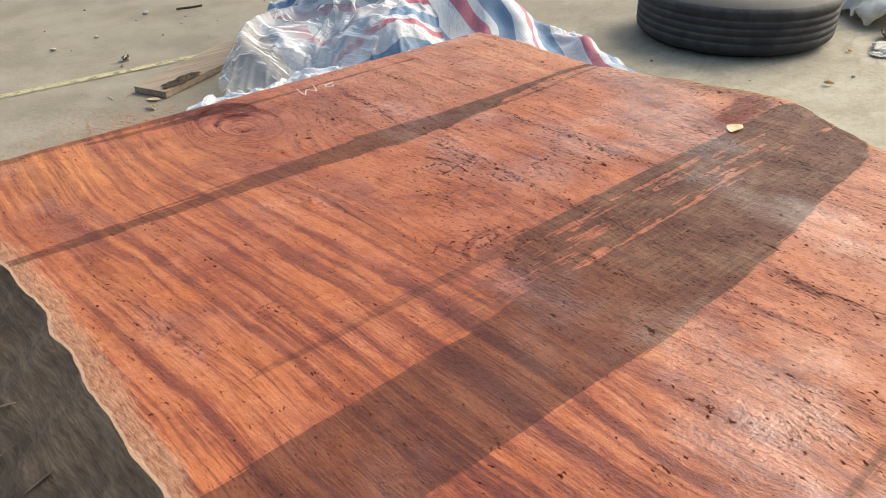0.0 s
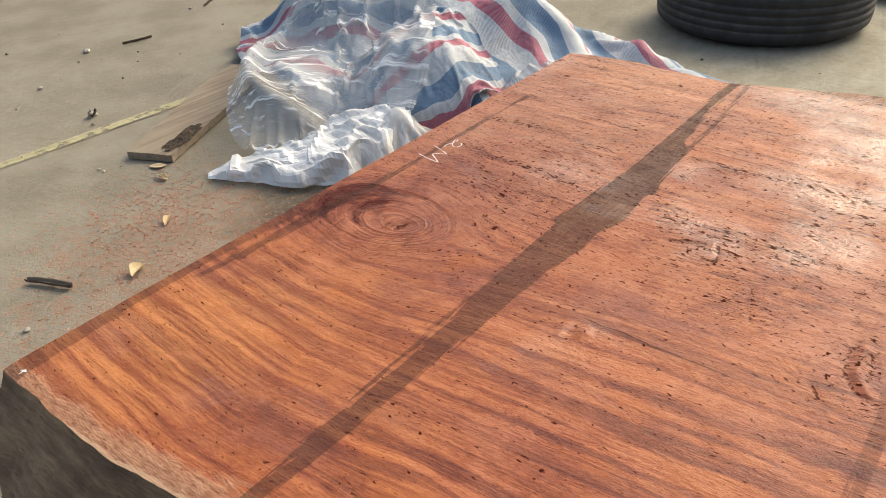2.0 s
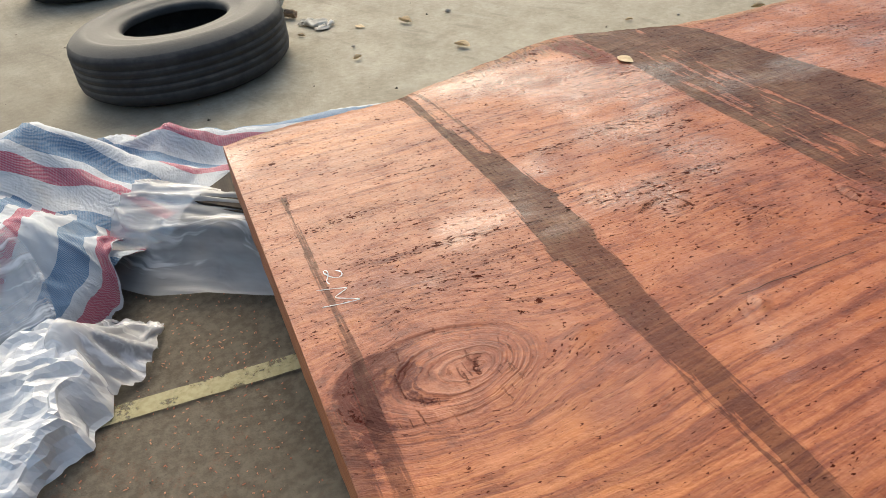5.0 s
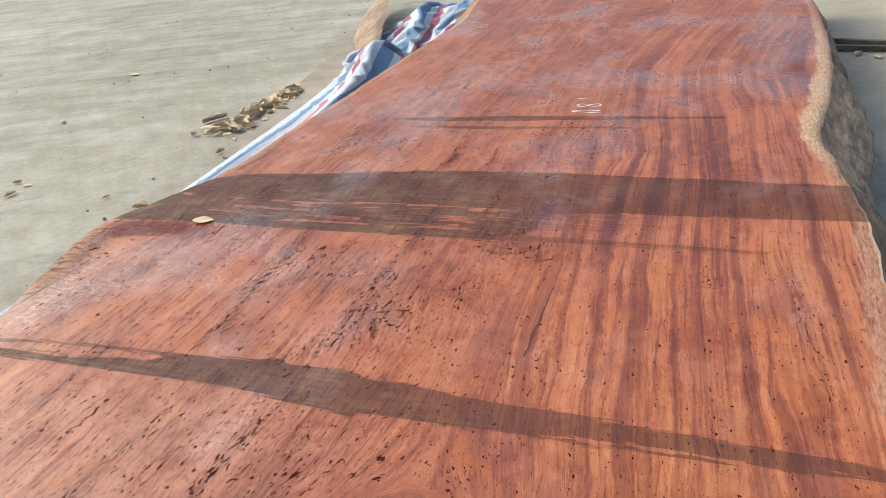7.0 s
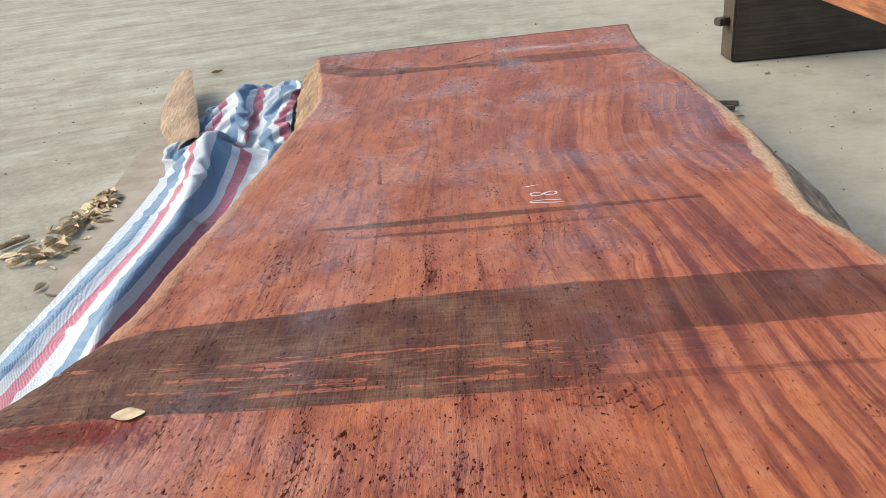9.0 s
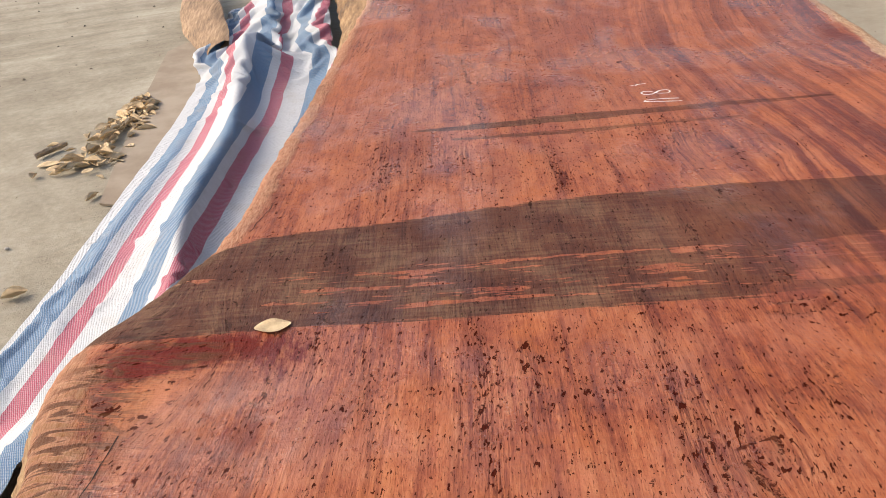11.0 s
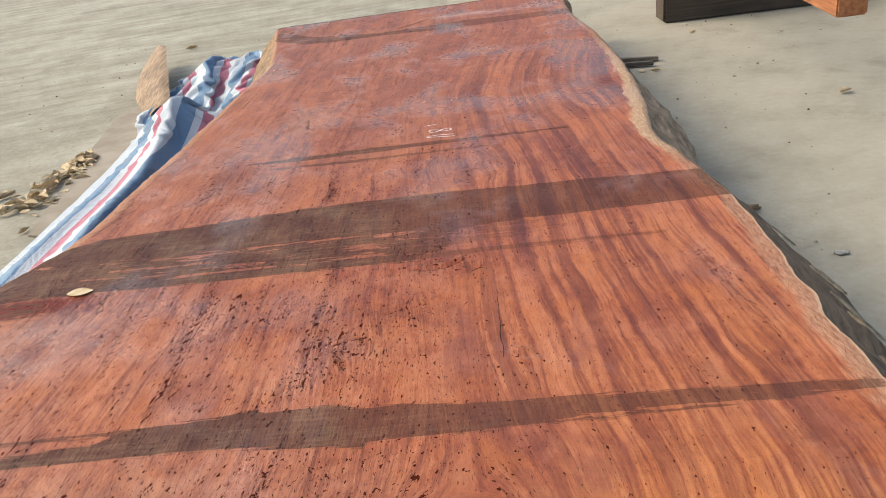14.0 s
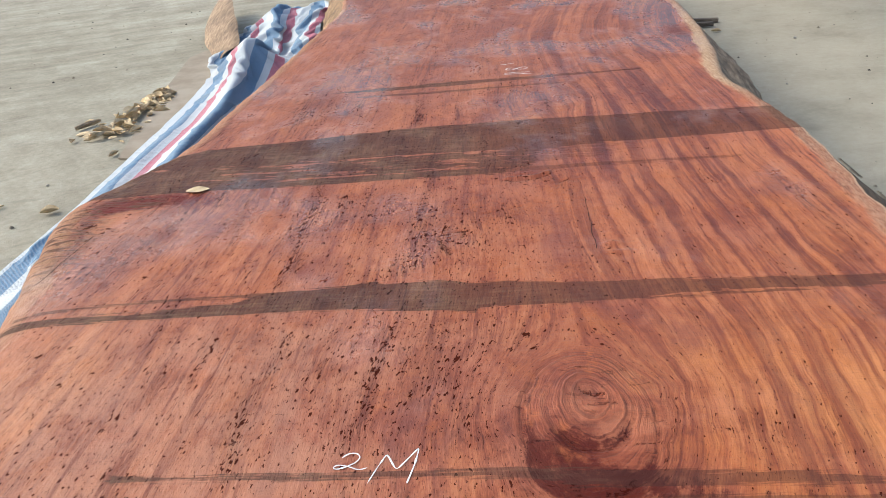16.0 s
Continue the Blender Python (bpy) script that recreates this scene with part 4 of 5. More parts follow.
    for key, values in (("grain", g), ("along", along), ("ring", kr), ("knot", knot), ("bold", bold), ("stain", stain), ("stain_depth", depth),
                        ("scrape", np.clip(scrape, 0, 1)), ("dark_red", np.clip(red, 0, 1)), ("orange", np.clip(orange, 0, 1)), ("sap", np.clip(sap, -1, 1)), ("cream", cream), ("rim", rim),
                        ("light", light), ("torn", np.clip(torn, 0, 1.1)), ("gash", np.clip(gash, 0, 1)), ("pits", pits), ("pale", np.clip(pale, 0, 1)), ("wet", np.clip(wet, -1, 1)), ("curl", np.clip(curl, 0, 1))):
        me.attributes.new(key, "FLOAT", "POINT").data.foreach_set("value", np.broadcast_to(values, x.shape).astype(np.float32).ravel())
    return me, np.stack([x, y, z], -1)


def edge_strip(border, flare, seed, side, foot=None):
    """The rough live edge below one long border of the top face; foot gives its lower height along y."""
    n, rows = len(border), 17
    y = border[:, 1]
    low = np.full(n, BASE) if foot is None else np.interp(y, *foot)
    out = []
    for k in range(rows):
        s = k / (rows - 1)
        bulge = np.interp(y, *flare) * np.sin(min(1.0, s * 1.1) * np.pi / 2) ** 1.2
        tuck = 0.03 * smooth(np.full(n, s), 0.85, 1.0)
        rough = (0.016 * fbm(y * 6, np.full(n, s * 2.2), 4, seed) + 0.006 * fbm(y * 40, np.full(n, s * 8.0), 2, seed + 9)) * min(1, s * 4)
        x = border[:, 0] + side * (bulge - tuck + rough)
        z = border[:, 2] + (low - border[:, 2]) * s
        out.append(np.stack([x, y, z], -1))
    return sheet("live_edge", np.array(out))


def end_face(border, seed, way):
    rows = [border]
    for s in (0.08, 0.35, 0.7, 1.0):
        r = border.copy()
        r[:, 2] = border[:, 2] + (BASE - border[:, 2]) * s
        r[:, 1] = border[:, 1] + way * (0.002 + 0.003 * perlin(border[:, 0] * 12, np.full(len(border), s * 3), seed))
        rows.append(r)
    return sheet("sawn_end", np.array(rows))


FLARE = ([0, .25, .6, 1.1, 1.45, 1.6, 1.7, 1.8, 2.1, 2.45, 2.75, 3.2, 4.9], [.08, .15, .22, .22, .19, .13, .09, .13, .16, .13, .08, .06, .05])
FOOT = ([0, .2, .5, 1.4, 1.65, 5], [.16, .12, .07, .07, BASE, BASE])


def build_slab():
    slab = thing("wood_slab", "huge wet red-brown live-edge hardwood slab lying on timbers", "wood slab")
    me, grid = slab_surface()
    part("sawn_top", me, TOP, slab, "wet red-brown sawn face with dark cross stains")
    right_flare, right_foot = FLARE, FOOT
    left_flare = ([0, .3, .8, 1.15, 1.4, 2.2, 3.0, 3.4, 3.7, 4.2, 4.9], [.03, .04, .05, .05, .05, .06, .07, .11, .14, .13, .10])
    cut = int(np.searchsorted(grid[:, -1, 1], 1.64))
    part("live_edge", edge_strip(grid[:cut + 1, -1], right_flare, 31, 1, right_foot), SOIL_EDGE, slab, "soil-caked dark bark edge")
    part("live_edge", edge_strip(grid[cut:, -1], right_flare, 31, 1, right_foot), BARK, slab, "brown bark-covered live edge")
    part("live_edge", edge_strip(grid[:, 0], left_flare, 47, -1), PALE_EDGE, slab, "pale split live edge")
    part("sawn_end", end_face(grid[0], 3, -1), END, slab, "clean sawn orange end")
    part("sawn_end", end_face(grid[-1], 5, 1), END, slab, "sawn end")
    under = grid[::20, ::14].copy()
    under[..., 2] = BASE + 0.002
    part("underside", sheet("underside", under), END, slab)
    return slab, grid


SLAB, TOP_GRID = build_slab()


def top_z(x, y):
    """Height of the sawn face at a plan point."""
    i = np.hypot(TOP_GRID[..., 0] - x, TOP_GRID[..., 1] - y).argmin()
    return float(TOP_GRID[..., 2].ravel()[i])


DARK_GAP = plain_material("dark_crack", (0.012, 0.007, 0.005), (0.03, 0.014, 0.01), 60.0, 0.95)


def crack(a, b, width, seed, sway=0.006):
    t = np.linspace(0, 1, 14)
    a, b = np.array(a), np.array(b)
    p = a + (b - a) * t[:, None]
    side = np.array([-(b - a)[1], (b - a)[0]]) / np.linalg.norm(b - a)
    p = p + side * (sway * fbm(t * 5, 0 * t + seed, 3, seed))[:, None]
    me = ribbon(p, width, top_z(*((a + b) / 2)) + 0.0012, seed)
    part("crack", me, DARK_GAP, SLAB, "hairline drying crack")


for n, (a, b, w) in enumerate([((.262, .73), (.264, 1.0), .0017), ((-1.0, .70), (-.965, 1.02), .0024), ((-.90, 1.53), (-.865, 1.67), .0026),
                               ((-.14, 4.17), (.06, 4.40), .012)]):
    crack(a, b, w, 60 + n)


def chalk(name, strokes, label, width):
    mark = thing(name, label, "chalk mark")
    for k, path in enumerate(strokes):
        q = np.array(path)
        part("stroke", ribbon(path, width, top_z(*q.mean(0)) + 0.0014, 80 + k, 0.0006), CHALK, mark)


chalk("chalk_writing", [[(-.190, .117), (-.182, .127), (-.168, .128), (-.160, .118), (-.168, .106), (-.186, .096), (-.198, .093), (-.203, .099), (-.192, .104), (-.176, .099), (-.160, .091), (-.148, .096)],
                        [(-.144, .066), (-.134, .095), (-.122, .126), (-.112, .106), (-.104, .091), (-.090, .112), (-.073, .139), (-.078, .100), (-.086, .064)]],
      "white handwritten chalk 2M on the slab", .0034)
chalk("chalk_writing", [[(.080, 2.108), (.13, 2.100), (.182, 2.094)], [(.088, 2.118), (.13, 2.122), (.178, 2.116)], [(.080, 2.108), (.088, 2.118)],
                        [(.135, 2.163), (.118, 2.182), (.098, 2.188), (.086, 2.176), (.094, 2.160), (.116, 2.160), (.140, 2.184), (.160, 2.190), (.172, 2.176), (.160, 2.160), (.135, 2.163)],
                        [(.068, 2.240), (.090, 2.246), (.120, 2.252)], [(.086, 2.236), (.09, 2.246)]],
      "white handwritten chalk number 181 on the slab", .0055)
chalk("chalk_tick", [[(.920, .030), (.915, .044)], [(.912, .036), (.927, .037)]], "short white chalk tick at the slab corner", .004)


def splinter(y, drop, length, lean, seed):
    """A pale sliver of torn wood that clings to the bark side."""
    t = np.linspace(0, 1, 12)
    q = y + (t - 0.5) * length * math.cos(lean)
    z = H - drop + (t - 0.5) * length * math.sin(lean)
    w = 0.006 * np.sin(np.pi * np.clip(t, .04, .96)) * (1 + 0.6 * perlin(t * 6, 0 * t, seed))
    i = np.abs(TOP_GRID[:, -1, 1][:, None] - q[None, :]).argmin(0)
    s = np.clip((H - z) / (H - np.interp(q, *FOOT)), 0, 1)
    x = TOP_GRID[i, -1, 0] + np.interp(q, *FLARE) * np.sin(np.minimum(1, s * 1.1) * np.pi / 2) ** 1.2 + 0.014
    rows = [np.stack([x + o, q + w * a * math.sin(lean), z + w * a * math.cos(lean)], -1) for a, o in ((-1, -.004), (0, .004), (1, -.004))]
    part("splinter", sheet("splinter", np.stack(rows)), SPLINTER, SLAB, "pale torn wood sliver")


for k, (y, drop, length, lean) in enumerate([(.95, .13, .12, .9), (.88, .09, .04, .5), (.70, .07, .03, .5), (1.09, .10, .05, 1.0), (1.12, .14, .07, .7), (1.30, .10, .06, .8), (.40, .1, .05, .7)]):
    splinter(y, drop, length, lean, 200 + k)


# ---- timbers below the slab ----
def bearer(size, at, turn, seed, label):
    ob = part("timber_bearer", block(size, at, 0.008, 0.004, 3, seed, turn), EARTH_TIMBER)
    return tagged(ob, label, "timber", "bearers under the slab")


bearer((0.50, 0.20, 0.19), (-0.92, 0.11, 0.095), 45, 1, "weathered brown timber block under the slab corner")
bearer((1.7, 0.16, 0.19), (0.0, 0.62, 0.095), 0, 2, "weathered squared timber bearer under the slab")
bearer((1.7, 0.16, 0.19), (0.0, 2.3, 0.095), 0, 3, "weathered squared timber bearer under the slab")
bearer((1.7, 0.16, 0.19), (0.0, 4.1, 0.095), 0, 4, "weathered squared timber bearer under the slab")


# ---- tyres ----
def tyre(at, radius, width, hole, label):
    t = thing("truck_tyre", label, "tyre", "tyres in the yard", at=at)
    seg = 96
    a = np.linspace(0, 2 * np.pi, seg + 1)

    def lathe(name, profile):
        p = np.array(profile)
        pts = np.stack([p[:, :1] * np.cos(a), p[:, :1] * np.sin(a), p[:, 1:] + 0 * a[None, :]], -1)
        return sheet(name, pts)

    w, R, r = width, radius, hole
    wall = [(r, .055), (r - .004, .03), (r + .02, .012), (r + .05, .016), (r + .06, .008), (r + .10, .0), (r + .14, .004), (R - .10, .002),
            (R - .085, -.002), (R - .07, .004), (R - .045, .012), (R - .02, .03)]
    tread = [(R - .02, .03), (R - .006, .045)]
    for k in range(4):
        z = .045 + (w - .09) * (k + 1) / 5
        tread += [(R, z - .009), (R - .007, z - .004), (R - .007, z + .004), (R, z + .009)]
    tread += [(R - .006, w - .045), (R - .02, w - .03)]
    part("tread", lathe("tread", tread), RUBBER, t, "worn black tread")
    part("sidewall", lathe("sidewall", wall), RUBBER, t)
    part("sidewall", lathe("sidewall", [(q, w - z) for q, z in wall]), RUBBER, t, "dust-covered grey sidewall")
    part("lining", lathe("lining", [(r, .055), (r + .05, .05), (R - .05, .06), (R - .03, w / 2), (R - .05, w - .06), (r + .05, w - .05), (r, w - .055)]), RUBBER, t)
    return t


tyre(pose(-2.78, 0.01, 0.0, 0, 0, 20), 0.503, 0.275, 0.25, "worn black truck tyre lying flat on the concrete")
tyre(pose(-5.08, -0.36, 0.0, 0, 0, 50), 0.50, 0.29, 0.25, "second worn truck tyre lying flat farther off")


# ---- striped tarp along the slab, heaped at the sawn end ----
def heap_core(x, y):
    """What lies below the sheets: bundled older tarp and film."""
    h = 0.29 * np.exp(-(((x + 1.44) / 0.38) ** 2 + ((y + 1.15) / 0.78) ** 2) ** 2)
    h = h + 0.15 * creases(x, y, 15, 8, 2.2, 7.0, 0.06) * np.clip(h / 0.2, 0, 1)
    h = h + 0.14 * np.exp(-(((x + 0.98) / 0.24) ** 2 + ((y + 0.66) / 0.28) ** 2) ** 1.5)
    h = h + 0.13 * np.exp(-(((x + 0.78) / 0.24) ** 2 + ((y + 1.15) / 0.34) ** 2) ** 1.5)
    h = h + 0.10 * (creases(x, y, 27, 8, 2.5, 8.0, 0.05) + 0.25) * smooth(-y, -0.25, 0.15) * smooth(-x, 0.75, 1.0)
    return h + 0.10 * np.exp(-(((x + 1.55) / 0.16) ** 2 + ((y + 0.42) / 0.22) ** 2))


def tarp_plan():
    ny, nx = 430, 58
    y = np.linspace(-2.08, 5.42, ny)[:, None]
    s = np.linspace(0, 1, nx)[None, :]
    outer = -np.interp(y, [-2.08, -1.8, -1.3, -0.43, -0.13, 0.1, 0.5, 1.0, 1.4, 2.0, 3.2, 3.7, 4.1, 5.0, 5.42],
                       [1.62, 1.98, 2.12, 2.08, 1.92, 1.80, 1.71, 1.66, 1.65, 1.63, 1.64, 1.66, 1.80, 1.80, 1.45])
    inner = -np.interp(y, [-2.08, -1.9, -1.5, -0.9, -0.5, -0.2, 0.0, 1.15, 1.45, 1.7, 1.87, 2.17, 2.5, 3.4, 3.8, 4.4, 5.0, 5.42],
                       [1.24, 1.00, 0.78, 0.60, 0.78, 1.10, 1.30, 1.34, 1.16, 1.05, 1.00, 0.95, 0.92, 0.87, 1.02, 1.10, 1.14, 1.18])
    outer = outer + 0.014 * fbm(y * 3, 0 * y, 3, 71)
    inner = inner + 0.02 * fbm(y * 4, 0 * y + 4, 3, 72)
    return outer + (inner - outer) * s, y + 0 * s


def tarp_strip():
    x, y = tarp_plan()
    edge_y, edge_x = y[:, 0], x[:, -1]

    def floor(px, py):
        lean = np.interp(py, [-.75, 0.3, 1.2, 1.6, 2.0, 3.0, 3.7, 4.3, 4.9, 5.3], [.0, .06, .09, .09, .0, .0, .08, .14, .12, .02])
        edge = np.interp(py, edge_y, edge_x)
        lump = 0.15 * np.exp(-((px + 1.38) / 0.16) ** 2 - ((py - 3.70) / 0.16) ** 2) + 0.12 * np.exp(-((px + 1.42) / 0.22) ** 2 - ((py - 4.8) / 0.30) ** 2)
        crest = -1.27 - 0.085 * (py - 2.3) + 0.02 * np.sin(py * 5)
        fold = 0.11 * np.exp(-(np.abs(px - crest) / np.where(px > crest, 0.04, 0.13)) ** 1.5) * np.interp(py, [1.2, 2.0, 3.3, 3.8], [0, 1, 1, .6])
        fold = fold + 0.03 * np.exp(-((px + 1.55 - 0.02 * (py - 1.5)) / 0.04) ** 2) * np.interp(py, [1.5, 2.3, 3.0, 3.6], [0, 1, .6, 0])
        ridge_up = 0.07 * np.exp(-((px + 1.66 + 0.10 * smooth(-py, -0.4, 0.4)) / 0.10) ** 2) * np.interp(py, [-.6, -.2, .45, .9], [0, 1, .9, 0])
        return 0.014 + lean * smooth(px - edge, -0.28, -0.03) + lump + fold + ridge_up + heap_core(px, py)

    loose = np.interp(y, [-2.1, -0.5, 0.0, 3.4, 3.8, 5.4], [1.20, 1.18, 1.06, 1.14, 1.30, 1.32])
    slide = np.interp(y, [-2.1, -0.5, 0.0, 3.4, 3.8, 5.4], [1.10, 1.08, 1.01, 1.03, 1.12, 1.12])
    pts = drape(x, y, (loose, slide), floor, 71, 130, 0.025, 0.45)
    run = (x - x[:, :1]) * np.interp(y, [-2.1, -0.5, 0.2, 3.4, 5.4], [1.12, 1.12, 1.18, 1.22, 1.2])
    uv = np.stack([run + 0.005 + 0.025 * np.sin(y * 1.3), y], -1)
    me = sheet("tarp", pts, uv)
    tagged(part("striped_tarp", me, TARP), "red, white and blue striped woven tarp crumpled along the slab", "tarp")
    return pts


TARP_PTS = tarp_strip()


def build_heap():
    tarp = TARP_PTS[TARP_PTS[..., 1] < 0.4]
    over = height_map(tarp, -2.2, -0.2, -2.2, 0.4)
    x, y = disc(70, 80, (-0.98, -0.66), (0.27, 0.30), -20, 41, 0.15)
    bundle = drape(x, y, (1.18, 1.12), lambda px, py: over(px, py) + 0.01 + 0.13 * np.exp(-((px + 0.96) / 0.18) ** 2 - ((py + 0.64) / 0.22) ** 2), 29, 120, 0.04, 0.35)
    a, b = np.meshgrid(np.linspace(0, 0.80, 70), np.linspace(0, 0.85, 80))
    tagged(part("striped_tarp", sheet("tarp", bundle, np.stack([b, a], -1)), TARP), "small bundled piece of striped woven tarp in the heap", "tarp")
    all_pts = np.concatenate([tarp.reshape(-1, 3), bundle.reshape(-1, 3)])
    over = height_map(all_pts, -2.2, -0.1, -2.2, 0.4)
    # the loose film bellies out towards the yard and lies in long folds
    x, y = disc(130, 100, (-0.94, -1.13), (0.70, 0.45), 45, 53, 0.10)

    def under(px, py):
        a, b = (px + 0.94) * 0.707 + (py + 1.13) * 0.707, (py + 1.13) * 0.707 - (px + 0.94) * 0.707
        roll = 0.10 * np.exp(-((np.hypot(a / 0.70, b / 0.45) - 0.82) / 0.13) ** 2) * smooth(-b, -0.1, 0.2)
        belly = 0.16 * np.exp(-(((a - 0.05) / 0.50) ** 2 + ((b + 0.12) / 0.30) ** 2) ** 1.6)
        return np.maximum(over(px, py) * 1.02 + 0.008, 0.006 + roll + belly)

    film = drape(x, y, (1.05, 1.28), under, 31, 140, 0.05, 0.35)
    tagged(part("plastic_sheet", sheet("film", film), CLEAR_FILM), "crumpled clear plastic sheet thrown over the tarp heap", "plastic sheet")


build_heap()


def crumpled(name, cx, cy, lx, ly, high, turn, seed, material, label, category, n=40, slack=1.45):
    """A thrown, creased bag or rag that has settled into folds."""
    x, y = disc(n, max(12, int(n * ly / lx)), (cx, cy), (lx, ly), turn, seed, 0.25)

    def floor(px, py):
        c, s = math.cos(radians(turn)), math.sin(radians(turn))
        a, b = (c * (px - cx) + s * (py - cy)) / lx, (c * (py - cy) - s * (px - cx)) / ly
        return 0.004 + high * np.exp(-(a * a + b * b) * 2.4) * (1 + 0.5 * perlin(px * 9, py * 9, seed))

    pts = drape(x, y, (slack, slack), floor, seed, 110, 0.25 * high + 0.004, 0.15)
    return tagged(part(name, sheet(name, pts), material), label, category)


def white_bag():
    """A milky bag in sharp flat creases, with a long pointed tail on the ground."""
    n, m = 54, 30
    t, s = np.meshgrid(np.linspace(0, 1, n), np.linspace(-1, 1, m), indexing="ij")
    key = [0, .18, .40, .62, .82, 1]
    sx, sy = np.interp(t, key, [-.12, -.22, -.35, -.47, -.59, -.70]), np.interp(t, key, [-.96, -.84, -.71, -.63, -.57, -.51])
    half = np.interp(t, key, [.025, .075, .15, .20, .19, .10]) * (1 + 0.25 * fbm(t * 6, s * 0.5, 3, 14))
    high = np.interp(t, key, [.015, .03, .06, .10, .13, .11])
    x, y = sx + 0.67 * half * s, sy + 0.74 * half * s
    crown = height_map(np.stack([x, y, 0.01 + high * (1 - np.abs(s) ** 2.2)], -1), -1.1, 0.1, -1.2, -0.1, 0.03)

    def floor(px, py):
        fold = creases(px, py, 5, 9, 4.0, 12.0, 0.05)
        lay = crown(px, py)
        return 0.004 + lay + 0.35 * lay * fold

    pts = drape(x, y, (1.22, 1.12), floor, 91, 120, 0.02, 0.2)
    pts[..., 2] += 0.22 * pts[..., 2] * creases(pts[..., 0], pts[..., 1], 33, 8, 9.0, 24.0, 0.03)
    pts[..., 2] *= (0.04 + 0.96 * smooth(1 - np.abs(s), 0, 0.35)) * (0.1 + 0.9 * smooth(t, 0, 0.1))
    return sheet("bag", pts + np.array([0, 0, 0.004]), None, None, False)


tagged(part("plastic_bag", white_bag(), MILKY_FILM), "crumpled milky white plastic bag with a pointed tail", "plastic bag")


crumpled("plastic_sheet", -.62, -.50, .20, .15, .14, 125, 193, HAZY_FILM, "crumpled hazy plastic sheet beside the white bag", "plastic sheet", 44, 1.3)


def film_tongue():
    """A pleated strip of film that runs from the heap below the slab."""
    t, s = np.meshgrid(np.linspace(0, 1, 70), np.linspace(0, 1, 64))
    ax, ay, bx, by = -1.15, -0.34, -0.78, 0.14
    wide = 0.185 + 0.02 * np.sin(t * 5)
    x = ax + (bx - ax) * t + (s - 0.5) * wide * 2 * 0.80
    y = ay + (by - ay) * t - (s - 0.5) * wide * 2 * 0.55

    def floor(px, py):
        off = (px - ax) * 0.79 - (py - ay) * 0.61
        return 0.02 + 0.165 * np.exp(-(((off + 0.06) / 0.16) ** 4)) + 0.022 * fbm(off * 16, (px + py) * 1.5, 3, 3)

    pts = drape(x, y, (1.02, 1.35), floor, 77, 130, 0.02, 0.3)
    pts[..., 2] += 0.016 * fbm(s * 9 + 0.6 * np.sin(t * 3), t * 1.2, 3, 12) * np.sin(np.pi * s)
    return sheet("film", pts)


tagged(part("plastic_sheet", film_tongue(), GREY_FILM), "pleated translucent plastic strip tucked below the slab", "plastic sheet")


# ---- painted floor lines ----
def floor_line(a, b, width, seed):
    a, b = np.array(a), np.array(b)
    length = np.linalg.norm(b - a)
    n = int(length / 0.006)
    d = (b - a) / length
    side = np.array([-d[1], d[0]])
    t, s = np.meshgrid(np.linspace(0, length, n), np.linspace(-0.5, 0.5, 13), indexing="ij")
    w = width + 0.004 * fbm(t * 14, s * 3, 3, seed)
    p = a + t[..., None] * d + (s * w)[..., None] * side
    me = sheet("line", np.concatenate([p, np.full((*t.shape, 1), 0.0025)], -1))
    tagged(part("floor_marking", me, PAINT), "worn yellow painted line on the concrete", "floor marking", "yellow lines", "structure")


floor_line((3.5, -1.95), (-0.56, -1.645), 0.055, 3)
floor_line((-0.45, -0.62), (-0.36, 0.6), 0.06, 9)


# ---- boards, offcuts and timbers on the yard ----
def board(name, outline, thick, z, material, label, category, seed, tilt=None):
    """A flat board from a plan outline, with uneven edges."""
    bm = bmesh.new()
    pts = []
    m = len(outline)
    for k in range(m):
        a, b = np.array(outline[k]), np.array(outline[(k + 1) % m])
        for t in np.linspace(0, 1, 9)[:-1]:
            p = a + (b - a) * t
            pts.append(p + 0.004 * np.array([perlin(p[0] * 30 + seed, p[1] * 30, seed), perlin(p[0] * 30, p[1] * 30 + 5, seed)]))
    low = [bm.verts.new((p[0], p[1], z)) for p in pts]
    high = [bm.verts.new((p[0], p[1], z + thick)) for p in pts]
    bm.faces.new(low[::-1])
    bm.faces.new(high)
    k = len(pts)
    for i in range(k):
        bm.faces.new((low[i], low[(i + 1) % k], high[(i + 1) % k], high[i]))
    bmesh.ops.recalc_face_normals(bm, faces=bm.faces[:])
    if tilt is not None:
        bmesh.ops.transform(bm, matrix=tilt, verts=bm.verts[:])
    return tagged(part(name, bm, material), label, category)


PALE_PLANK = timber_material("weathered_pale_plank", (0.13, 0.093, 0.060), (0.235, 0.178, 0.120), (0.33, 0.265, 0.185), 0, 0.8)
PLANK = board("wooden_plank", [(-0.045, -1.34), (-0.118, -1.168), (-0.40, -1.305), (-0.675, -1.442), (-0.95, -1.58), (-0.88, -1.78), (-0.62, -1.675), (-0.33, -1.50)], 0.028, 0.001,
              PALE_PLANK, "short weathered plank with a rotten edge on the concrete", "plank", 5)
ROT = live_edge_material("rotten_wood", (0.016, 0.010, 0.006), (0.05, 0.034, 0.02), (0.11, 0.075, 0.045), 0.95)


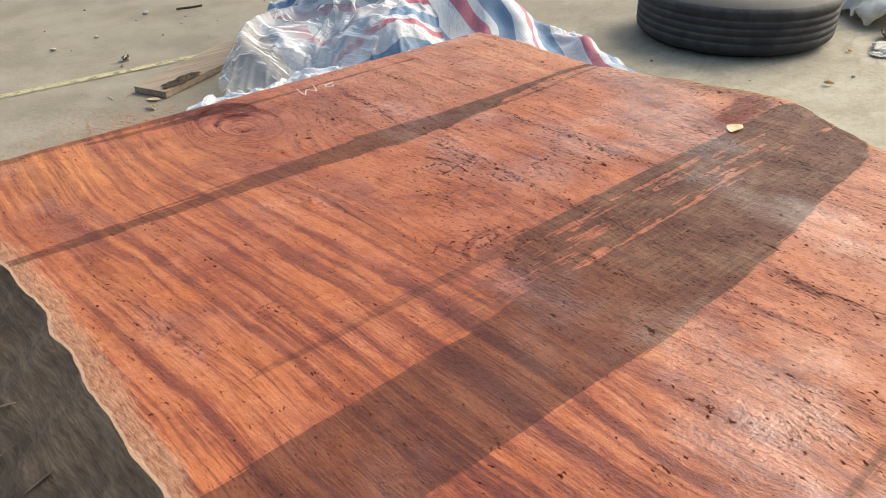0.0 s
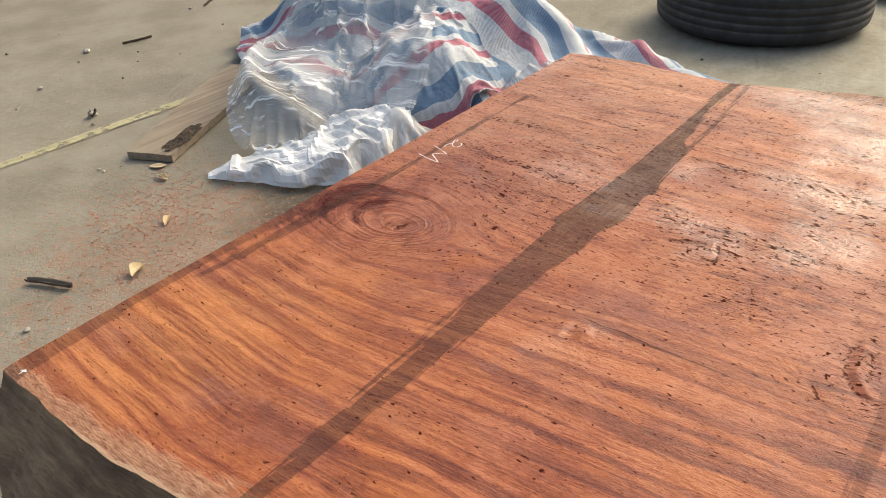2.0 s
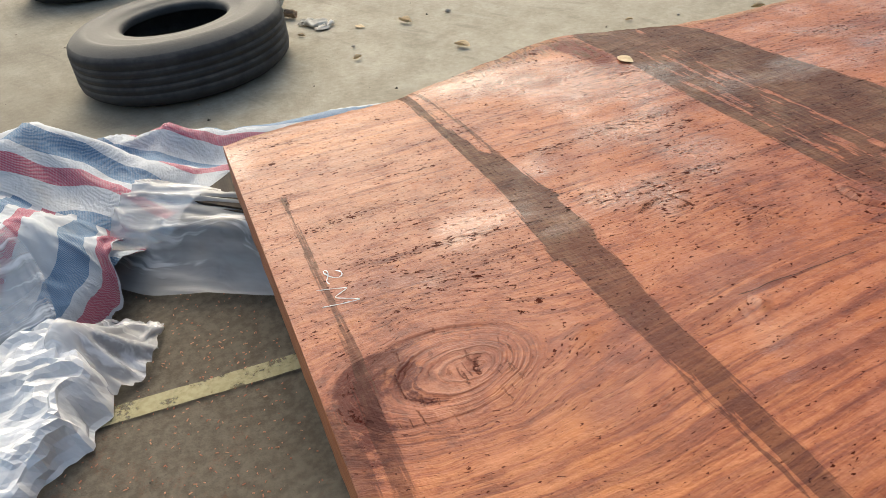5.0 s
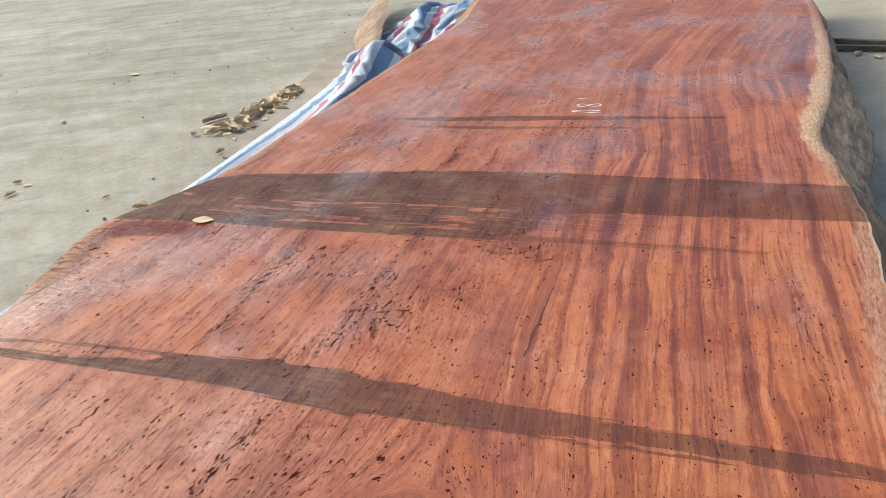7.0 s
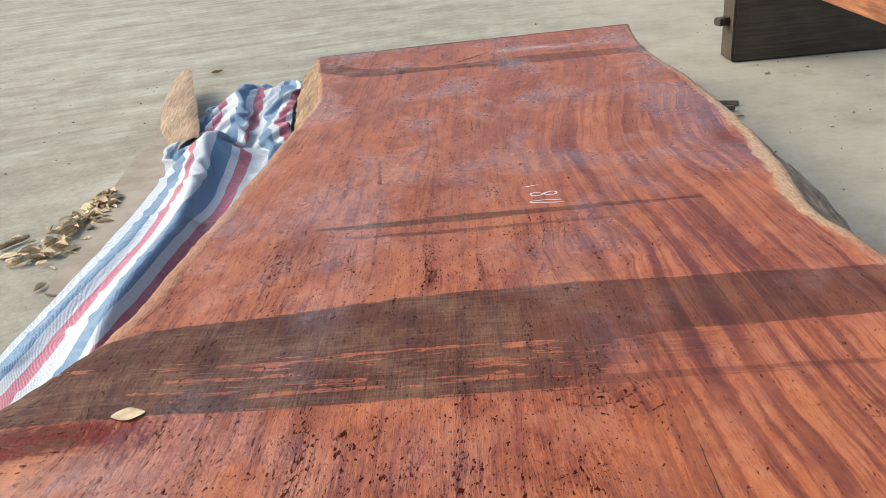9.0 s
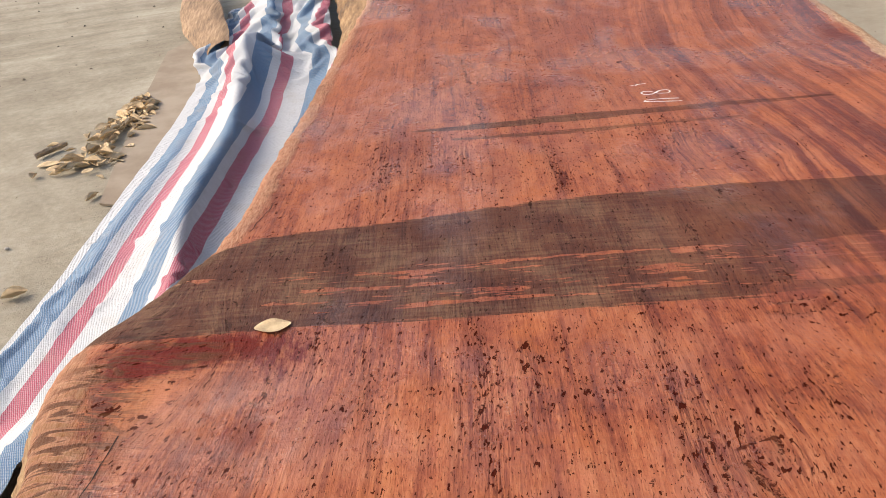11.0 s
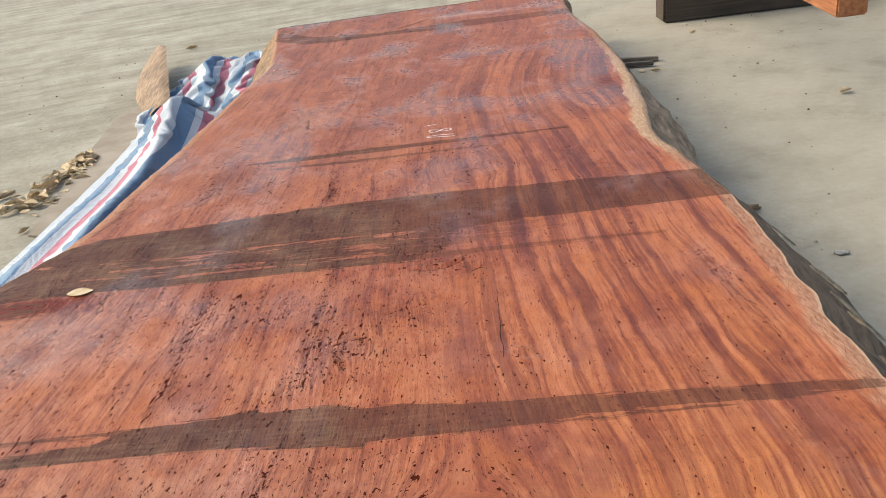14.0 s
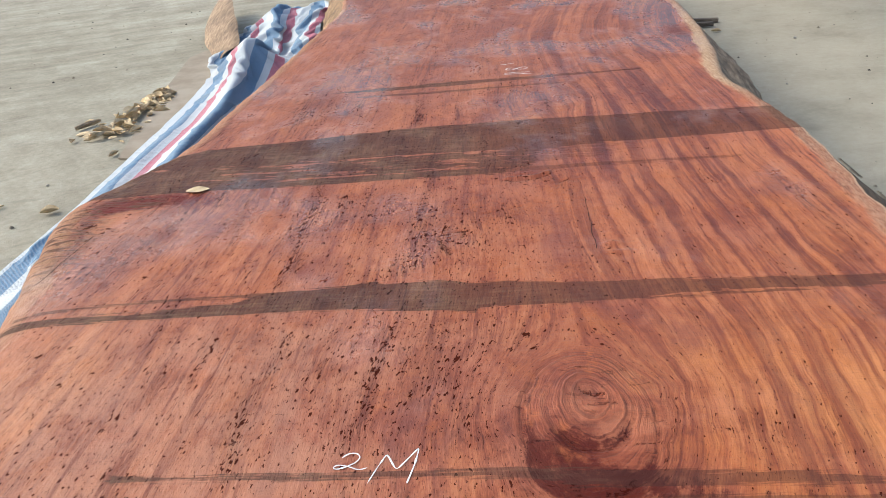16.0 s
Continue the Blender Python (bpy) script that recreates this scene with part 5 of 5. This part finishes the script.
def rotten_patch():
    a, b = np.meshgrid(np.linspace(-1, 1, 50), np.linspace(-1, 1, 40))
    r = np.hypot(a, b) + 0.35 * fbm(a * 2, b * 2, 3, 14)
    keep = r < 0.85
    t = radians(203)
    x, y = a * 0.15, b * 0.042
    z = 0.0305 + 0.014 * np.clip(1 - r, 0, 1) + 0.008 * (ridge(a * 5, b * 5, 3, 16) - 0.5) * np.clip(1 - r, 0, 1)
    pts = np.stack([-0.245 + x * math.cos(t) - y * math.sin(t), -1.262 + x * math.sin(t) + y * math.cos(t), np.maximum(z, 0.0302)], -1)
    part("rotten_patch", sheet("rot", pts, None, keep), ROT, PLANK, "crumbling dark rotten wood")


rotten_patch()

board("flat_board", [(-1.70, 2.47), (-1.50, 2.40), (-1.50, 3.4), (-1.50, 4.5), (-1.95, 4.45), (-2.01, 4.30), (-1.88, 3.45)], 0.008, 0.001,
      plain_material("sandy_board", (0.25, 0.195, 0.135), (0.345, 0.285, 0.21), 5.0, 0.85), "thin sandy board lying half below the tarp", "board", 8)


def pointed_offcut():
    """A curved, pointed bark-edged offcut lying on its side."""
    n, m = 60, 10
    t = np.linspace(0, 1, n)
    mid = np.stack([-1.68 - 0.50 * t - 0.06 * np.sin(t * 3.1), 4.15 + 1.58 * t, 0.02 + 0.10 * t], 1)
    half = np.interp(t, [0, .12, .35, .6, .85, .97, 1], [.07, .11, .14, .13, .10, .06, .01]) + 0.008 * fbm(t * 8, 0 * t, 3, 6)
    across = np.array([0.86, 0.27, 0.44])
    across /= np.linalg.norm(across)
    thick = np.array([-0.40, 0.10, 0.90]) * 0.05
    ring = []
    for k in range(2 * m):
        f = (k % m) / (m - 1) * 2 - 1
        f = f if k < m else -f
        up = (1 if k < m else -1) * (1 - f**4)
        ring.append(mid + across * (half * f)[:, None] + thick * (0.5 * up))
    ring.append(ring[0])
    p = np.stack(ring, 1)
    p[..., 2] -= min(0.0, p[..., 2].min()) - 0.002
    return sheet("offcut", p)


tagged(part("wood_offcut", pointed_offcut(), PALE_TIMBER), "pale pointed curved wood offcut lying on the ground", "wood offcut")

for k, (x, y, turn, ln) in enumerate([(1.14, 4.27, -14, 0.56), (1.10, 4.14, -9, 0.52)]):
    tagged(part("wood_strip", block((ln, 0.036, 0.024), (x, y, 0.013 + 0.003 * k), 0.004, 0.003, 2, 20 + k, turn), GREY_TIMBER),
           "dark thin timber strip lying beside the slab", "timber", "dark strips")

PANEL = thing("standing_slab", "dark brown thick timber slab standing on its long edge", "wood slab", at=pose(0, 0, 0))
part("body", block((2.4, 0.22, 0.55), (2.90, 5.34, 0.276), 0.008, 0.006, 4, 31, 1.5), BROWN_TIMBER, PANEL)
part("end_strip", block((0.012, 0.20, 0.53), (1.694, 5.308, 0.276), 0.003, 0.0, 0, 32, 1.5), EARTH_TIMBER, PANEL, "weathered brown sawn end")
part("peg", block((0.10, 0.07, 0.05), (1.655, 5.30, 0.26), 0.006, 0.003, 1, 33, 20), BROWN_TIMBER, PANEL, "small wooden peg")
tagged(part("beam", block((0.11, 3.6, 0.10), (1.79, 4.22, 0.604), 0.006, 0.004, 3, 41, -3.5), ORANGE_TIMBER), "orange-brown squared beam laid over the standing slab", "beam")


# ---- leaves, stones, rags and litter ----
def leaf_mesh(length, width, curl, seed):
    t, s = np.meshgrid(np.linspace(0, 1, 9), np.linspace(-1, 1, 5), indexing="ij")
    half = width / 2 * np.sin(np.pi * np.clip(t, 0.02, 0.98)) ** 0.75 * (1 + 0.25 * perlin(t * 3 + seed, s, seed))
    x = (t - 0.5) * length
    y = s * half + 0.12 * length * np.sin(t * 2.2 + seed)
    z = 0.003 + curl * length * (0.55 * s**2 * np.sin(np.pi * t) + 0.5 * (t - 0.5) ** 2 + 0.12 * perlin(t * 4, s * 2, seed + 3))
    z -= z.min() - 0.001
    up = np.stack([x, y, z + 0.0012], -1)
    down = np.stack([x, y, z], -1)[:, ::-1]
    p = np.concatenate([up, down, up[:, :1]], 1)
    return sheet("leaf", p)


LEAVES = [leaf_mesh(0.068, 0.042, 0.12, 3), leaf_mesh(0.085, 0.03, 0.45, 11), leaf_mesh(0.06, 0.034, 0.6, 23), leaf_mesh(0.07, 0.028, 0.35, 37)]


def leaf(x, y, z, turn, size, which, label, group="", lean=0.0):
    ob = part("dry_leaf", LEAVES[which % 4], LEAF)
    tagged(ob, label, "leaf", group)
    ob.matrix_world = pose(x, y, z, lean, 0, turn) @ Matrix.Scale(size, 4)
    return ob


leaf(-0.785, 1.183, top_z(-0.785, 1.183), 15, 0.95, 0, "single tan dry leaf lying on the wet slab")
rng = random.Random(5)
for k in range(130):
    t = rng.random() ** 0.8
    wide = 0.05 + 0.11 * (1 - t)
    cx = np.interp(t, [0, .25, .6, 1], [-1.95, -1.87, -1.87, -1.89])
    cy = 2.66 + 0.92 * t
    off = rng.gauss(0, wide * 0.55)
    layer = max(0.0, (1 - abs(off) / wide)) * 0.035 * rng.random() * (1.15 - t)
    leaf(cx + off, cy + rng.gauss(0, 0.03), 0.003 + layer, rng.uniform(0, 360), rng.uniform(0.6, 1.15), rng.randrange(4),
         "curled tan dry leaf in the drift beside the board", "leaf drift", rng.uniform(-25, 25))
for k, (x, y, turn, size) in enumerate([(-2.05, 2.86, 30, 1.3), (-1.75, 2.53, 60, .8), (-1.74, 1.92, 20, 1.2), (-2.19, 1.21, 15, 1.4), (-3.33, .65, 40, 1.0), (-2.72, 1.12, 10, 1.2),
                                        (-2.64, 1.86, 25, 1.0), (-2.53, 1.96, 70, 1.0), (-2.54, 2.07, 20, .7), (-3.7, .76, 0, .8), (-2.37, .75, 100, .8), (-.02, -1.09, 75, .9),
                                        (-.07, -1.19, 140, .9), (.15, -.81, 30, .7), (.37, -.63, 20, 1.1), (2.08, 3.22, 10, 1.2), (-3.36, 3.86, 15, 1.1), (-2.14, 6.35, 20, 1.3),
                                        (1.79, 4.82, 20, .8), (1.18, 4.05, 40, 1.0), (1.26, 4.0, 110, .9), (1.34, 3.97, 160, .7), (-2.62, 2.09, 30, .8), (-1.99, 1.99, 60, .6)]):
    leaf(x, y, 0.001, turn, size, k, "dry brown leaf on the concrete", "loose leaves")


def curled_bark(x, y, turn, length, width, seed, label, material=None):
    t, s = np.meshgrid(np.linspace(0, 1, 14), np.linspace(-1, 1, 7), indexing="ij")
    half = width / 2 * (0.6 + 0.4 * np.sin(np.pi * t)) * (1 + 0.3 * perlin(t * 5, s * 0, seed))
    px, py = (t - 0.5) * length, s * half + 0.15 * width * np.sin(t * 5)
    pz = 0.004 + 0.5 * width * s**2 + 0.2 * width * (t - 0.5) ** 2 + 0.004 * perlin(t * 6, s * 3, seed)
    pz -= pz.min() - 0.001
    top = np.stack([px, py, pz + 0.004], -1)
    low = np.stack([px, py, pz], -1)[:, ::-1]
    ob = part("bark_flake", sheet("flake", np.concatenate([top, low, top[:, :1]], 1)), material or BARK)
    ob.matrix_world = pose(x, y, 0.0, 0, 0, turn)
    tagged(ob, label, "bark flake", "bark flakes")


curled_bark(.557, -.79, 115, .15, .020, 3, "dark curled bark flake on the concrete", GREY_TIMBER)
curled_bark(-.2, -1.85, 60, .05, .03, 5, "small dark bark flake on the concrete", ROT)
curled_bark(1.2, 2.01, 10, .07, .03, 7, "flat grey bark flake beside the slab")
curled_bark(-1.3, 1.55, 60, .05, .02, 9, "small dark bark flake")
curled_bark(-.9, -2.6, -10, .16, .015, 11, "dark twig of bark on the concrete", ROT)
curled_bark(-1.6, -2.9, 35, .22, .012, 13, "dark twig of bark on the concrete", ROT)
curled_bark(-3.25, .62, 40, .10, .06, 15, "red-brown bark flake behind the tyre")
curled_bark(-2.09, 2.98, 60, .14, .03, 17, "flat pale wooden chip beside the leaves", SPLINTER)


def stone_mesh(seed):
    bm = bmesh.new()
    bmesh.ops.create_icosphere(bm, subdivisions=2, radius=0.5)
    for v in bm.verts:
        v.co *= 1 + 0.35 * noise.noise(v.co * 2.2 + Vector((seed, 0, 0)))
        v.co.z *= 0.62
    me = bpy.data.meshes.new("stone")
    bm.to_mesh(me)
    bm.free()
    return me


STONES = [stone_mesh(s) for s in (1.3, 7.7, 14.2)]
for k, (x, y, d) in enumerate([(.02, -2.29, .03), (-.24, -2.37, .025), (-.2, -1.86, .03), (-.65, -2.68, .035), (.07, -1.32, .012), (.7, -.64, .018), (.68, -.53, .012),
                               (-.21, -1.85, .02), (-1.44, -2.88, .025), (.07, -1.35, .014), (-2.73, 1.36, .03), (-2.54, .78, .02), (1.51, 2.09, .012), (1.89, 2.36, .014),
                               (1.4, 2.9, .012), (1.7, 3.7, .02), (1.55, 1.3, .012), (-1.9, 2.2, .015), (-3.1, 2.9, .03), (2.3, 4.6, .02)]):
    ob = part("stone", STONES[k % 3], STONE)
    tagged(ob, "small grey pebble on the concrete", "pebble", "pebbles")
    ob.matrix_world = pose(x, y, d * 0.24, 0, 0, k * 47) @ Matrix.Scale(d, 4)

crumpled("white_rag", -3.03, .71, .10, .05, .02, 40, 161, CLOTH, "small grubby white rag on the concrete", "rag", 26)
crumpled("white_rag", -2.93, .72, .04, .03, .012, 80, 167, CLOTH, "torn pale rag on the concrete", "rag", 26)
crumpled("sack", -3.66, .36, .33, .19, .27, 48, 171, CLOTH, "crumpled grubby white sack behind the tyre", "sack", 26)
crumpled("white_rag", -.6, 11.5, .16, .10, .06, 10, 177, CLOTH, "white scrap far out on the yard", "rag", 26)
crumpled("white_rag", -6.6, 8.8, .2, .12, .03, 10, 179, CLOTH, "pale scrap far out on the yard", "rag", 26)
crumpled("dirt_crumb", 1.36, 1.65, .022, .012, .004, 0, 183, plain_material("grey_dust", (.22, .2, .17), (.42, .39, .34), 60.0), "small heap of pale grey dust", "dust heap", 26)
board("cardboard_piece", [(-4.10, .80), (-3.94, 1.0), (-4.30, 1.26), (-4.50, 1.05)], .006, .002, CARD, "flat piece of beige cardboard on the concrete", "cardboard", 12)
board("flat_offcut", [(-3.90, .54), (-3.80, .58), (-3.83, .66), (-3.93, .61)], .012, .001, BARK, "small red-brown board scrap by the tyre", "wood offcut", 15)


def chips():
    """Loose red sawdust chips strewn round the sawn end."""
    r = np.random.RandomState(9)
    verts, faces = [], []
    spots = [(0.20, -0.75, .28, .28, 1300), (0.55, -0.45, .25, .20, 600), (0.08, -0.92, .12, .12, 500), (-0.45, -0.12, .35, .12, 350), (0.0, -1.05, .25, .15, 200), (-.3, -.35, .3, .2, 250)]
    for cx, cy, sx, sy, n in spots:
        for _ in range(n):
            x, y = cx + r.randn() * sx, cy + r.randn() * sy
            if y > -0.02:
                continue
            a, l, w, h = r.rand() * 6.3, 0.0014 + 0.0036 * r.rand() ** 2, 0.0008 + 0.0011 * r.rand(), 0.0006 + 0.0014 * r.rand()
            c, s = math.cos(a), math.sin(a)
            base = len(verts)
            for z, k in ((0.0, 1.0), (h, 0.8)):
                for p, q in ((-l, -w), (l, -w), (l, w), (-l, w)):
                    verts.append((x + k * (c * p - s * q), y + k * (s * p + c * q), z + 0.0005))
            for f in ((4, 5, 6, 7), (0, 1, 5, 4), (1, 2, 6, 5), (2, 3, 7, 6), (3, 0, 4, 7)):
                faces.append(tuple(base + i for i in f))
    me = mesh_of("chips", verts, faces, None, False)
    tagged(part("sawdust_chips", me, CHIP), "loose red sawdust chips strewn on the concrete", "sawdust", kind="stuff")


chips()


def grit():
    """Specks of dark grit and crumbs over the concrete."""
    r = np.random.RandomState(21)
    verts, faces = [], []
    for _ in range(1500):
        x, y = r.uniform(-5, 3.2), r.uniform(-3.2, 7.5)
        if -1.2 < x < 1.1 and -0.05 < y < 5:
            continue
        d = 0.002 + 0.009 * r.rand() ** 4
        base = len(verts)
        a = r.rand() * 6.3
        for k in range(5):
            verts.append((x + d * math.cos(a + k * 1.257) * r.uniform(.6, 1.2), y + d * math.sin(a + k * 1.257) * r.uniform(.6, 1.2), 0.0))
        verts.append((x, y, d * r.uniform(.6, 1.1)))
        for k in range(5):
            faces.append((base + k, base + (k + 1) % 5, base + 5))
    me = mesh_of("grit", verts, faces, None, False)
    tagged(part("grit", me, plain_material("dark_grit", (.05, .04, .03), (.22, .18, .13), 20.0, 0.9, True)), "dark grit and crumbs strewn over the concrete", "grit", kind="stuff")


grit()


def ground_crack(path, width, seed):
    me = ribbon(path, width, 0.0022, seed)
    tagged(part("ground_crack", me, plain_material("crack_dirt", (.05, .042, .03), (.10, .085, .06), 30.0)), "dark thin shrinkage crack in the concrete", "crack", "concrete cracks", "structure")


ground_crack([(-4.12, .15), (-4.23, .58), (-4.33, .8), (-4.40, 1.01), (-4.46, 1.25), (-4.50, 1.50), (-4.62, 2.0), (-4.66, 2.6)], .014, 5)
for k, (x, y, turn, size) in enumerate([(-2.82, .90, 40, .9), (-3.22, 1.65, 15, 1.0), (-4.12, .71, 70, 1.0), (-3.94, 1.64, 10, .9), (-3.27, 1.23, 100, .6), (-2.89, .60, 30, .6), (-2.47, .29, 60, 1.0)]):
    leaf(x, y, 0.001, turn, size, k, "dry brown leaf on the concrete", "loose leaves")
